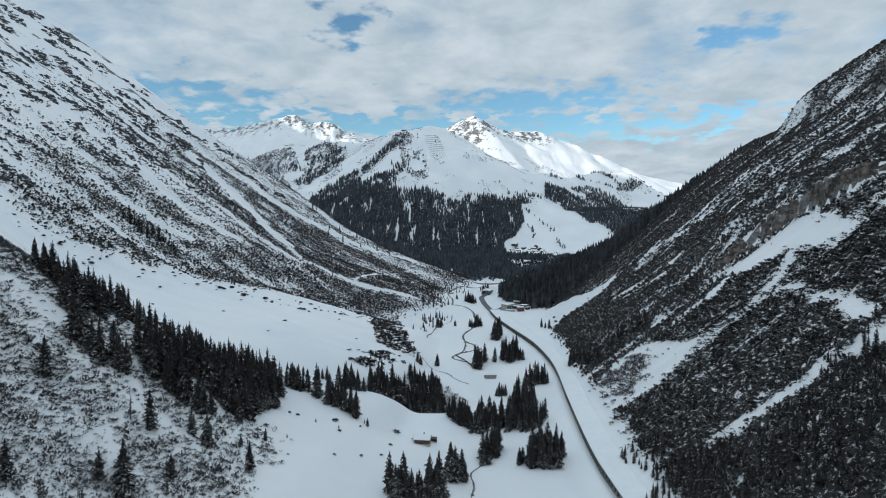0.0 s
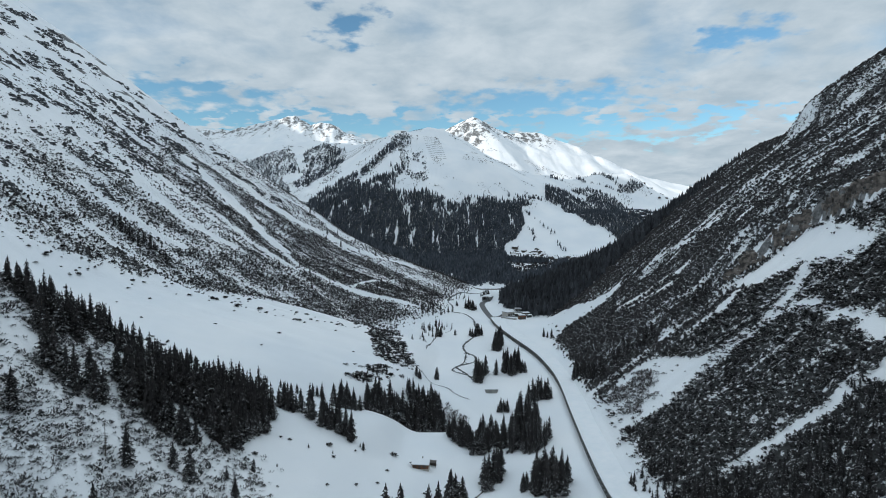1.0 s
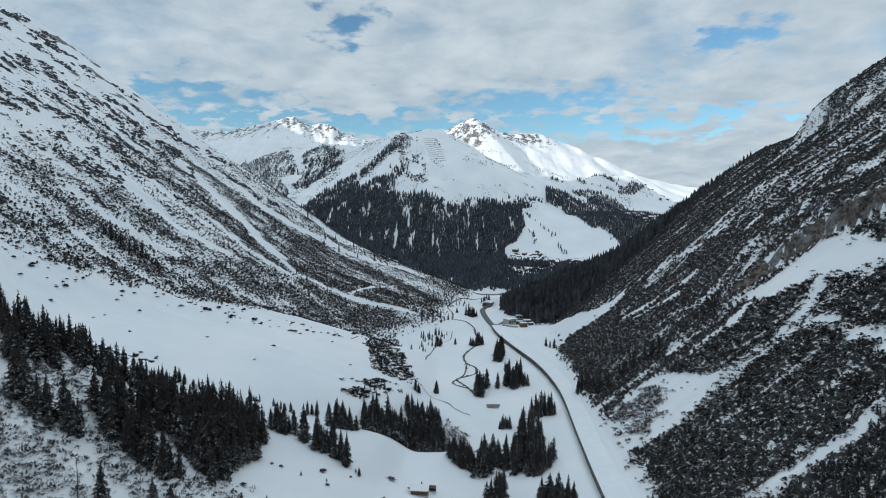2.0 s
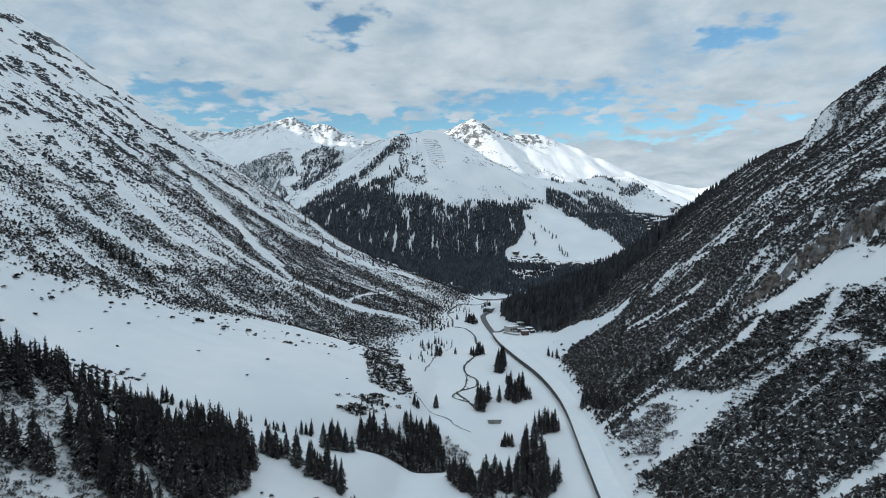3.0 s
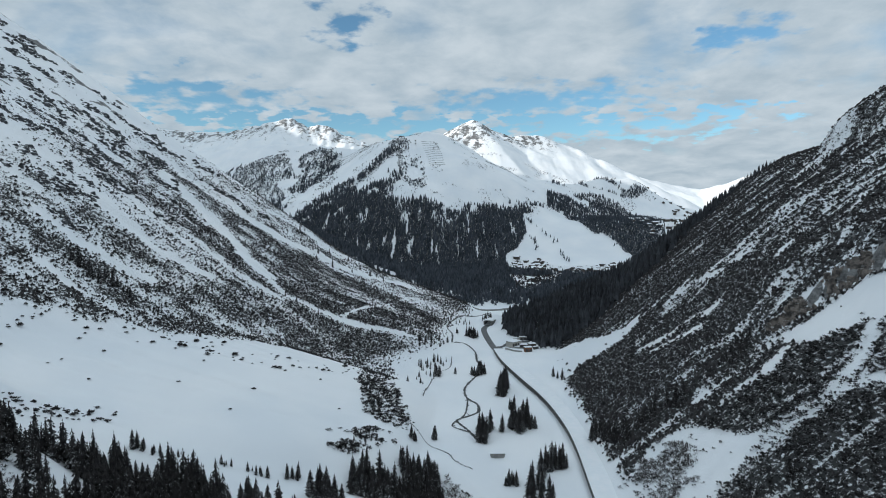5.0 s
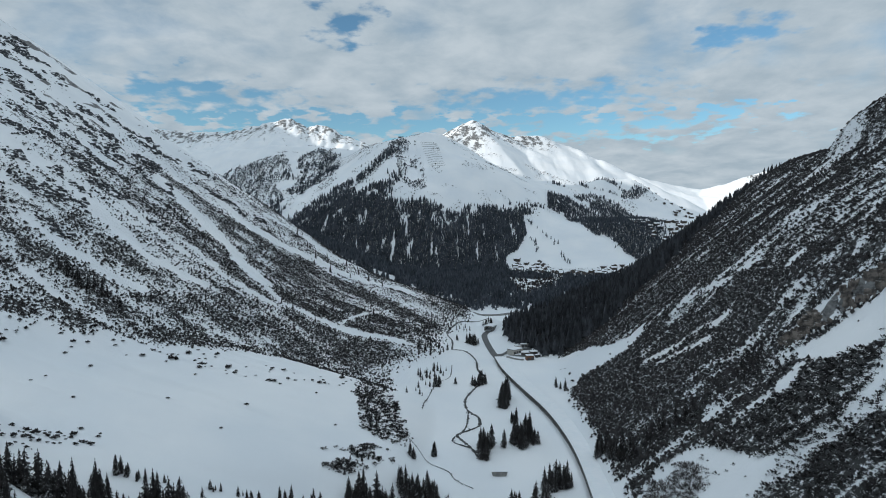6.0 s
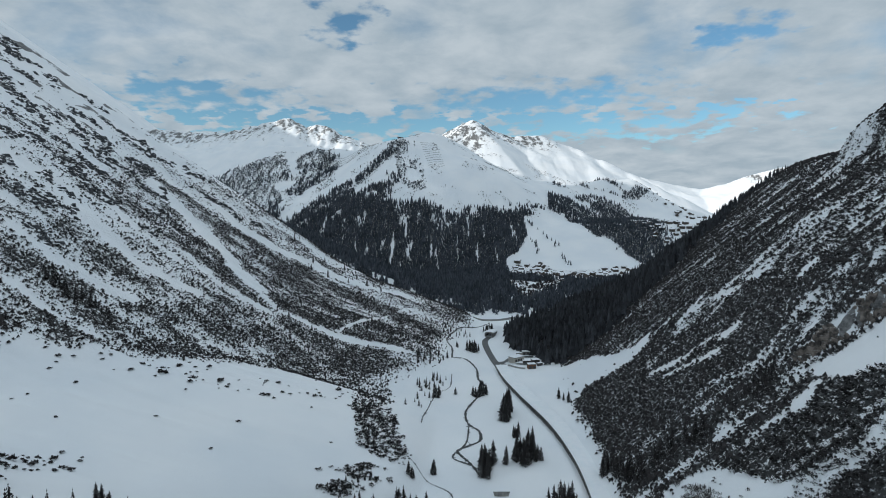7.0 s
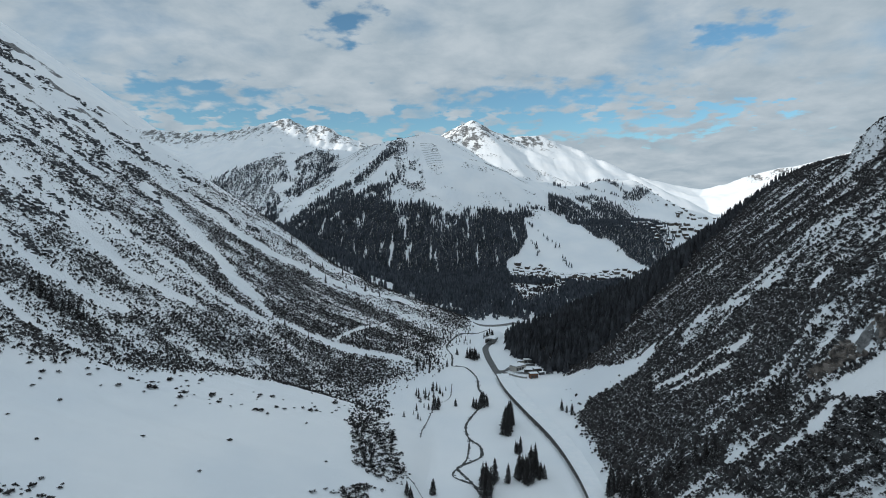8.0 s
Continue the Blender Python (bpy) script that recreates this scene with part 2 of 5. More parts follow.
def box(bm, x0, x1, y0, y1, z0, z1, bevel=0.0, turn=None):
    made = bmesh.ops.create_cube(bm, size=1)["verts"]
    for v in made:
        v.co = Vector((x0 + (v.co.x + 0.5) * (x1 - x0), y0 + (v.co.y + 0.5) * (y1 - y0), z0 + (v.co.z + 0.5) * (z1 - z0)))
    if turn:
        bmesh.ops.transform(bm, matrix=turn, verts=made)
    if bevel:
        edges = list({e for v in made for e in v.link_edges})
        bmesh.ops.bevel(bm, geom=edges, offset=bevel, segments=1, affect="EDGES")
    return bm


def boxes(*items, bevel=0.0):
    bm = bmesh.new()
    for item in items:
        box(bm, *item, bevel=bevel)
    return bm


def merged(verts, faces, places, sizes, turns, seed=0, jitter=0.0):
    """Many copies of one small shape as plain arrays. sizes: (n, 3)."""
    rng = np.random.RandomState(seed)
    verts, faces = np.asarray(verts, float), np.asarray(faces, int)
    n, m = len(places), len(verts)
    v = verts[None] * np.asarray(sizes)[:, None, :]
    if jitter:
        v = v * (1 + jitter * (rng.rand(n, m, 1) - 0.5))
    c, s = np.cos(turns)[:, None], np.sin(turns)[:, None]
    out = np.empty((n, m, 3))
    out[..., 0] = v[..., 0] * c - v[..., 1] * s
    out[..., 1] = v[..., 0] * s + v[..., 1] * c
    out[..., 2] = v[..., 2]
    out += np.asarray(places)[:, None, :]
    return out.reshape(-1, 3), (faces[None] + m * np.arange(n)[:, None, None]).reshape(-1, faces.shape[1])


def seg_distance(x, y, line):
    best = np.full(np.shape(x), 1e9)
    for (x0, y0), (x1, y1) in zip(line, line[1:]):
        dx, dy = x1 - x0, y1 - y0
        k = np.clip(((x - x0) * dx + (y - y0) * dy) / (dx * dx + dy * dy), 0, 1)
        best = np.minimum(best, np.hypot(x - x0 - k * dx, y - y0 - k * dy))
    return best


def inside(x, y, poly):
    """Which places lie in a polygon of the plan."""
    x, y = np.asarray(x, float), np.asarray(y, float)
    odd = np.zeros(x.shape, bool)
    for (x0, y0), (x1, y1) in zip(poly, poly[1:] + poly[:1]):
        if y0 != y1:
            odd ^= ((y0 > y) != (y1 > y)) & (x < (x1 - x0) * (y - y0) / (y1 - y0) + x0)
    return odd


def strewn(x0, x1, y0, y1, gap, seed):
    """Places strewn over a rectangle of the plan, about gap metres apart."""
    rng = np.random.RandomState(seed)
    gx, gy = np.meshgrid(np.arange(x0, x1, gap), np.arange(y0, y1, gap))
    return (gx + gap * (rng.rand(*gx.shape) - 0.5) * 1.3).ravel(), (gy + gap * (rng.rand(*gx.shape) - 0.5) * 1.3).ravel(), rng


# ---- terrain: heights of the one ground sheet ----
def table(y, ys, vs, soft=30.0):
    """Values along the valley, rounded between the stations."""
    return sum(np.interp(y + o * soft, ys, vs) for o in (-1.0, -0.5, 0.0, 0.5, 1.0)) / 5


def ramp(d, w):
    """A slope's foot: nought before it, d after it, rounded over w metres."""
    return w * np.logaddexp(0, d / w)


def soft_max(a, b, w):
    return b + ramp(a - b, w)


def step(a, b, v):
    k = np.clip((v - a) / (b - a), 0, 1)
    return k * k * (3 - 2 * k)


RNG = np.random.RandomState(7)
LATTICE = RNG.rand(256, 256)


def value_noise(x, y, seed=0):
    x, y = x + seed * 37.3, y + seed * 91.7
    i, j = np.floor(x).astype(int), np.floor(y).astype(int)
    u, v = x - i, y - j
    u, v = u * u * (3 - 2 * u), v * v * (3 - 2 * v)
    g = lambda a, b: LATTICE[(i + a) % 256, (j + b) % 256]
    return (g(0, 0) * (1 - u) + g(1, 0) * u) * (1 - v) + (g(0, 1) * (1 - u) + g(1, 1) * u) * v


def fbm(x, y, octaves=4, seed=0):
    total, amp, norm = 0.0, 1.0, 0.0
    for o in range(octaves):
        total = total + amp * value_noise(x * 2 ** o, y * 2 ** o, seed + 5 * o)
        norm, amp = norm + amp, amp * 0.5
    return total / norm - 0.5


LEFT_Y = (0, 300, 450, 560, 660, 800, 900, 1000, 1060, 1150, 1400, 2000)
LEFT_X = (-150, -150, -130, -112, -66, -72, -42, -12, -50, -260, -620, -1200)
SKIRT_Y = (0, 600, 660, 700, 745, 814, 913, 1008, 1060, 1120)
SKIRT_X = (-150, -100, -55, 10, 34, 36, 52, 66, 30, -200)
RIGHT_Y = (0, 330, 400, 600, 690, 790, 880, 940, 1020, 1150, 1500)
RIGHT_X = (85, 88, 92, 98, 108, 130, 158, 195, 290, 480, 1100)
FOREST_Y = (0, 700, 740, 770, 800, 900, 1000, 1060, 1150)
FOREST_X = (300, 220, 135, 108, 78, 80, 84, 130, 300)
CREST_Y = (0, 300, 500, 640, 662, 684, 704, 890, 940, 1100)
CREST_Z = (405, 375, 345, 324, 302, 270, 240, 231, 206, 140)
GALLERY_Y = (0, 257, 295, 340, 398, 471, 521, 571, 632, 691, 742, 782, 834, 875, 905)
GALLERY_X = (88, 80, 79, 81, 85, 90.5, 90, 85, 73, 63, 59, 55, 52, 53, 63)
ROAD_Z = 2.5
RIDGES = (
    (0.62, 70, ((-1200, 2900, 430), (-800, 2750, 445), (-570, 2700, 433), (-347, 2550, 400), (-142, 2350, 425), (-54, 2400, 452), (0, 2425, 448), (37, 2450, 436), (100, 2300, 306), (462, 2500, 269), (835, 2750, 270), (1030, 2900, 208))),
    (0.66, 40, ((-142, 2350, 425), (-190, 2150, 271), (-253, 2000, 176), (-380, 1800, 70))),
    (0.60, 40, ((37, 2450, 417), (60, 2200, 260), (130, 1950, 130))),
    (0.36, 40, ((-560, 1560, 200), (-250, 1300, 92), (-70, 1180, 36), (70, 1110, 4))),
    (0.55, 60, ((45, 3000, 500), (165, 3250, 622), (299, 3300, 570), (377, 3300, 545), (532, 3400, 566), (693, 3400, 505), (828, 3300, 425), (954, 3200, 350), (1070, 3100, 265))),
    (0.45, 60, ((-2092, 4400, 737), (-1800, 4400, 704), (-1428, 4400, 724), (-1087, 4400, 782), (-971, 4400, 737), (-847, 4400, 745), (-743, 4400, 650), (-431, 4400, 579), (45, 4400, 480))),
    (0.35, 60, ((1100, 4600, 360), (1480, 4600, 382), (1935, 4600, 296), (2256, 4450, 390), (2823, 4300, 549), (3400, 4200, 640))),
)


def ridge_height(x, y, slope, width, line):
    """A mountain: its crest line, falling off to both sides."""
    best = np.full(np.shape(x), -1e9)
    for (x0, y0, z0), (x1, y1, z1) in zip(line, line[1:]):
        dx, dy = x1 - x0, y1 - y0
        k = np.clip(((x - x0) * dx + (y - y0) * dy) / (dx * dx + dy * dy), 0, 1)
        d = np.hypot(x - x0 - k * dx, y - y0 - k * dy)
        best = np.maximum(best, z0 + k * (z1 - z0) - slope * (np.sqrt(d * d + width * width * 0.08) - width * 0.28))
    return best


def left_wall(x, y):
    d = table(y, LEFT_Y, LEFT_X) - x
    edge = table(y, SKIRT_Y, SKIRT_X) - x
    skirt = 0.36 * ramp(edge, 5) + 9 * step(0, 26, edge) * step(860, 960, y)
    # Climbs on out of view, added height that keeps the sun off the valley.
    return soft_max(0.70 * ramp(d, 36) + 0.00007 * np.clip(d - 250, 0, 900) ** 2, skirt, 5)


def fan(x, y):
    d = np.clip(-x, -60, 600)
    z = 11 + 0.27 * d + 0.00025 * np.clip(d - 120, 0, 400) ** 2
    return z - 1.2 * ramp(x + 22 - 0.12 * (y - 430), 6) - 0.5 * ramp(y - 585 + 0.10 * x, 15)


def near_hill(x, y):
    z = 8 + 0.30 * ramp(-x - 4, 8) + 0.58 * ramp(-x - 78, 14) - 0.7 * ramp(x - 8, 6)
    crest = 320 + 0.40 * np.clip(x, -300, 0) + 0.2 * np.clip(x, 0, 60)
    return z - 0.55 * ramp(y - crest, 9)


def cliff_foot(x, y):
    return np.interp(x, (200, 213, 231, 247, 256, 264, 290), (440, 434, 428, 419, 404, 389, 376)) + 5 * fbm(x / 16, y / 90, 2, 23)


def ribs(x, y):
    """Ribs and gullies that run down both valley sides."""
    return fbm(x / 190 + 0.012 * y, y / 24, 4, 30)


def right_wall(x, y):
    d = x - table(y, RIGHT_Y, RIGHT_X, 25)
    z = 0.80 * ramp(d, 9)
    foot = cliff_foot(x, y)
    tall = np.interp(x, (196, 211, 232, 247, 251, 259, 276, 290), (0, 6, 11, 11, 9, 14, 7, 0))
    z = z + tall * step(foot - 3, foot + 5, y) * step(foot + 125, foot + 40, y)
    z = z + 25 * step(380, 408, x) * step(708, 690, y) * step(590, 655, y) * step(580, 480, x)
    z = z + 15 * np.exp(-((x - 285) / 60) ** 2 - ((y - 520) / 130) ** 2) + 10 * np.exp(-((x - 158) / 32) ** 2 - ((y - 462) / 38) ** 2)
    skirt = 0.42 * ramp(x - table(y, FOREST_Y, FOREST_X, 20), 5)
    z = soft_max(z, skirt - 300 * step(900, 1200, y), 4)
    top = table(y, CREST_Y, CREST_Z, 12) + 0.12 * (d - 300)
    return top - ramp(top - z, 9)


def trough(x, y):
    """The gully that the stream has cut between the near hill and the fan, and on down the valley."""
    deep = np.zeros(np.shape(x))
    for line in (((-120, 350, 3), (-85, 372, 7), (-55, 392, 12), (-25, 404, 14), (5, 402, 11), (36, 396, 9)), ((34, 476, 3), (40, 432, 8), (36, 396, 9), (28, 340, 7), (20, 290, 6), (8, 236, 5), (0, 190, 3))):
        for (x0, y0, d0), (x1, y1, d1) in zip(line, line[1:]):
            dx, dy = x1 - x0, y1 - y0
            k = np.clip(((x - x0) * dx + (y - y0) * dy) / (dx * dx + dy * dy), 0, 1)
            deep = np.maximum(deep, (d0 + k * (d1 - d0)) * np.exp(-(np.hypot(x - x0 - k * dx, y - y0 - k * dy) / 23) ** 2))
    return deep


def height(x, y):
    x, y = np.asarray(x, float), np.asarray(y, float)
    floor = -2.0 + 6 * step(900, 1300, y) + 2.0 * fbm(x / 60, y / 60, 3, 1)
    floor = floor + 118 * step(1690, 2080, y + 0.1 * x)
    near = step(1900, 1100, y)
    z = soft_max(floor, left_wall(x, y), 4)
    z = np.where(y < 800, soft_max(z, fan(x, y), 3), z)
    z = np.where(y < 700, soft_max(z, near_hill(x, y), 3), z)
    z = np.where(y < 1500, soft_max(z, right_wall(x, y), 3), z)
    for k, (slope, width, line) in enumerate(RIDGES):
        r = ridge_height(x, y, slope, width, line)
        high = step(20, 250, r)
        r = r + high * ((70, 70, 70, 70, 28, 50, 40)[k] * fbm(x / 260, y / 260, 3, 11 + k) + (12, 12, 12, 8, 13, 42, 15)[k] * fbm(x / 60, y / 230, 4, 17 + k))
        z = np.where(y > 1000, soft_max(z, r, 6), z)
    z = z - trough(x, y)
    gx = table(y, GALLERY_Y, GALLERY_X, 12)
    beside = step(752, 738, y) * step(205, 150, x)
    shelf = step(gx - 26, gx - 5, x) * step(gx + 30, gx + 12, x) * step(930, 890, y)
    z = z + shelf * (ROAD_Z - z) * step(12, 7, z)
    z = z + 1.5 * step(752, 738, y) * step(gx - 16, gx - 5, x) * step(gx - 0.5, gx - 3.5, x)
    bank = ROAD_Z + 5.2 + 0.04 * (x - gx)
    z = z + beside * step(gx + 7, gx + 12.5, x) * (soft_max(z, bank, 1.5) - z)
    z = z + 8.5 * np.exp(-(((x - 73) / 15) ** 2 + ((y - 924) / 13) ** 2) ** 2)
    steep = step(5, 70, z)
    z = z + near * steep * (5.0 * fbm(x / 55, y / 80, 4, 3) + 1.6 * fbm(x / 11, y / 13, 3, 4) + 9.0 * ribs(x, y))
    z = z + near * (1 - steep) * 0.5 * fbm(x / 9, y / 9, 3, 6)
    return z
# ---- terrain end ----


# ---- where things grow ----
CHUTES = (
    (3.2, ((126, 267), (139, 263), (158, 259), (170, 258), (189, 253))), (2.1, ((186, 361), (191, 360), (204, 364), (220, 378), (238, 384))), (2.2, ((196, 350), (199, 319), (198, 291), (195, 271))),
    (0.4, ((143, 412), (157, 410), (171, 409), (185, 408))), (1.6, ((183, 408), (196, 414))), (3.2, ((160, 551), (177, 540), (196, 535), (204, 521))), (1.3, ((163, 533), (177, 523), (189, 510))),
    (2.2, ((210, 594), (220, 592), (233, 571))), (2.6, ((240, 502), (252, 508))), (2.8, ((199, 595), (213, 602), (223, 608))),
    (0.7, ((187, 585), (208, 585), (228, 579), (256, 585))), (1.5, ((177, 612), (196, 613))), (2.0, ((241, 563), (250, 558))), (2.4, ((279, 483), (299, 496))),
    (5.1, ((-340, 581), (-303, 576), (-270, 580), (-250, 586))), (3.5, ((-299, 525), (-277, 518), (-255, 517), (-239, 523))), (8.1, ((-360, 670), (-343, 660), (-314, 650), (-290, 641))),
    (4.9, ((-290, 641), (-269, 634), (-240, 637), (-213, 643))), (10.1, ((-350, 845), (-332, 834), (-293, 821), (-251, 798), (-208, 751))), (14.9, ((-222, 768), (-204, 750))),
    (5.7, ((-208, 751), (-167, 722), (-131, 722), (-95, 719), (-37, 736))), (4.6, ((-251, 702), (-213, 688), (-172, 700))), (8.8, ((-290, 900), (-260, 886), (-212, 895), (-173, 927), (-112, 935), (-50, 967))),
    (6.1, ((-251, 956), (-185, 983), (-120, 998))), (3.5, ((-340, 713), (-294, 688), (-248, 681))), (1.9, ((-109, 729), (-88, 804), (-66, 854))),
)
APRON = ((203, 430), (214, 424), (230, 423), (242, 416), (250, 402), (247, 356), (239, 358), (230, 371), (223, 383), (213, 390), (205, 402), (200, 416))
BANK = ((90, 700), (99, 697), (126, 714), (140, 693), (151, 658), (166, 623), (184, 626), (176, 604), (155, 597), (142, 607), (124, 617), (120, 605), (112, 605), (95, 620))
PATCH = ((90, 348), (100, 400), (123, 420), (143, 409), (157, 365), (140, 351), (123, 349), (108, 352))
MEADOW = ((262, 1990), (425, 2122), (439, 1982), (467, 1880), (508, 1885), (515, 1790), (560, 1700), (520, 1540), (333, 1450), (166, 1560), (180, 1746), (217, 1785), (255, 1888))
SPINE = ((-160, 2290), (-169, 2257), (-245, 2134), (-349, 2080), (-456, 1983))
FACE = ((-160, 2274), (-99, 2264), (-56, 2135), (-44, 2009), (-78, 1968), (-135, 2050))
HUMP = ((-515, 2631), (-401, 2511), (-390, 2317), (-443, 2267), (-485, 2186), (-556, 2314), (-568, 2455), (-577, 2594))
HUMP_WEST = ((-657, 2634), (-723, 2619), (-882, 2602), (-900, 2400), (-701, 2314), (-535, 2082), (-574, 2303), (-644, 2410), (-592, 2463), (-628, 2563))
CLEARING = ((113, 1521), (148, 1419), (147, 1153), (194, 1255), (262, 1376), (286, 1490), (213, 1443))


def chutes(x, y):
    wobble = 11 * fbm(x / 11, y / 11, 3, 21)
    best = np.zeros(np.shape(x))
    for width, line in CHUTES:
        best = np.maximum(best, step(width + 2.2, width - 1.6, seg_distance(x, y, line) + min(1.0, 0.35 + 0.16 * width) * wobble))
    open_snow = inside(x + 0.35 * wobble, y - 0.3 * wobble, APRON) | inside(x + 0.5 * wobble, y + 0.4 * wobble, BANK)
    return np.maximum(best, 0.985 * open_snow)


def brush_share(x, y):
    """How much of the ground dwarf pines and scrub take, 0 to 1."""
    z, lw, rw = height(x, y), left_wall(x, y), right_wall(x, y)
    fall = 1.5 * ribs(x, y) + 0.9 * fbm(x / 90, y / 8, 4, 31) + 0.6 * fbm(x / 13, y / 6, 3, 33)
    on_left = step(9, 20, lw) * step(0, 8, lw - np.where(y < 700, fan(x, y), -9) + 11 * step(500, 570, y)) * step(-1, 3, lw - np.where(y < 420, near_hill(x, y), -9)) * step(1120, 1060, y)
    line = np.interp(x, (-345, -309, -280, -250, -232, -205, -173, -113, -76), (468, 453, 466, 492, 508, 530, 540, 546, 560))
    on_left = on_left * np.where(y < 700, step(-20, 10, y - line + 34 * fbm(x / 10, y / 10, 3, 45)) ** 1.5, 1)
    left = np.interp(z, (8, 30, 110, 190, 260, 360, 500), (1.08, 1.05, 0.98, 0.74, 0.34, 0.12, 0.0)) + 1.5 * ribs(x, y) + 0.4 * fbm(x / 90, y / 8, 4, 31) + 0.5 * fbm(x / 13, y / 6, 3, 33) + 0.8 * fbm(x / 10, y / 8, 3, 40) + 0.75 * fbm(x / 42, y / 26, 3, 42) - 0.12 * step(-170, -240, x) * step(620, 540, y) - 0.35 * step(800, 950, y)
    on_right = step(9, 15, rw + 3 * fbm(x / 12, y / 12, 2, 35)) * step(1150, 1050, y)
    patch = inside(x + 5 * fbm(x / 9, y / 9, 2, 44), y, PATCH)
    right = 1.15 + 0.12 * step(360, 280, y) + 1.15 * fall + 1.25 * fbm(x / 60 + 0.02 * y, y / 4, 3, 34) + 1.0 * fbm(x / 9, y / 6, 3, 39) + 0.18 * step(70, 20, z) - 0.22 * step(90, 190, z)
    right = right + 0.45 * np.exp(-((x - 163) / 26) ** 2 - ((y - 440) / 18) ** 2)
    right = np.where(patch, 0.05 + 0.5 * step(12, 3, seg_distance(x, y, ((94, 350), (100, 385), (104, 410)))), right)
    tongue = step(19, 11, seg_distance(x, y, ((-64, 660), (-55, 590), (-47, 525), (-36, 488))) + 8 * fbm(x / 9, y / 9, 2, 36))
    clump = step(13, 8, seg_distance(x, y, ((-61, 427), (-40, 449)))) * step(-0.12, 0.05, fbm(x / 7, y / 7, 2, 37))
    hill = step(-62, -92, x + 22 * fbm(x / 18, y / 18, 2, 41)) * step(262, 225, y + 0.1 * x) * (0.74 + 1.4 * fbm(x / 13, y / 13, 3, 38) + 0.25 * step(-100, -150, x))
    glade = step(8, 4, seg_distance(x, y, ((-170, 220), (-154, 227), (-137, 226), (-117, 220), (-105, 216))) + 6 * fbm(x / 8, y / 8, 2, 43))
    hill = hill * (1 - 0.9 * glade)
    foot = cliff_foot(x, y)
    right = right * (1 - 0.92 * step(foot - 4, foot - 1, y) * step(foot + 8, foot + 5, y) * step(199, 206, x) * step(288, 280, x))
    share = np.maximum(on_left * np.clip(left, 0, 1), on_right * np.clip(right, 0, 1)) * (1 - chutes(x, y))
    return np.clip(np.maximum(np.maximum(share, 0.60 * tongue), np.maximum(0.8 * clump, hill)), 0, 1)


def forest_share(x, y):
    """How densely tall conifers stand on the far slopes, 0 to 1."""
    z, rw = height(x, y), right_wall(x, y)
    line = np.interp(x, (-480, -330, -250, -200, -160, -100, 50, 156, 254, 420), (150, 200, 235, 250, 228, 200, 165, 155, 170, 140)) + 110 * fbm(x / 60, y / 60, 4, 51)
    central = step(1030, 1080, y) * step(line + 8, line - 12, z) * step(2500, 2300, y) * step(620, 560, x - 0.2 * (y - 1500))
    central = central * step(-0.29, -0.18, fbm(x / 8 + 0.4 * fbm(x / 40, y / 60, 2, 63), y / 120, 4, 52) + 0.08 * step(1700, 1550, y))
    central = central * np.maximum(step(150, 100, z), step(-0.24, -0.10, fbm(x / 34, y / 60, 3, 57)))
    central = central * (1 - 0.75 * step(1380, 1180, y) * step(-0.05, 0.10, fbm(x / 22, y / 45, 3, 58)))
    central = central * ~inside(x, y, MEADOW) * ~inside(x, y, CLEARING)
    spur = step(712, 735, y - 0.2 * np.clip(175 - x, 0, 60) - 0.62 * np.clip(x - 175, 0, 400) + 14 * fbm(x / 25, y / 25, 2, 53)) * step(3.5, 5.5, rw) * step(1500, 1300, y)
    spur = spur * step(250, 205, z) * (1 - 0.9 * step(0.05, 0.17, fbm(x / 7, y / 16, 3, 59)))
    grove = 0.8 * inside(x, y, ((384, 2267), (583, 2504), (718, 2502), (753, 2401), (640, 1980), (595, 1820), (554, 1792), (516, 1826), (463, 1937), (406, 2075), (353, 2094))) * step(-0.16, -0.04, fbm(x / 45, y / 60, 3, 56))
    upper = inside(x, y, ((400, 2410), (560, 2540), (800, 2560), (900, 2680), (640, 2640), (440, 2520))) * step(-0.02, 0.10, fbm(x / 60, y / 60, 3, 54))
    far_left = step(2400, 2480, y) * step(-300, -420, x) * step(-1300, -1100, x) * step(330, 270, z + 90 * fbm(x / 120, y / 120, 3, 55))
    ragged = fbm(x / 40, y / 40, 4, 61)
    hump = 0.35 * (inside(x + 60 * ragged, y, HUMP) | inside(x + 60 * ragged, y, HUMP_WEST)) * step(-0.15, 0.1, ragged)
    spine = 0.75 * step(30, 12, np.minimum(seg_distance(x, y, SPINE), seg_distance(x, y, ((-146, 2074), (-174, 1977), (-203, 1917)))) + 50 * ragged) * step(395, 360, z)
    far_left = np.maximum(far_left, np.maximum(hump, spine))
    return np.clip(np.maximum(np.maximum(central, spur), np.maximum(np.maximum(grove, 0.8 * upper), 0.8 * far_left)), 0, 1)


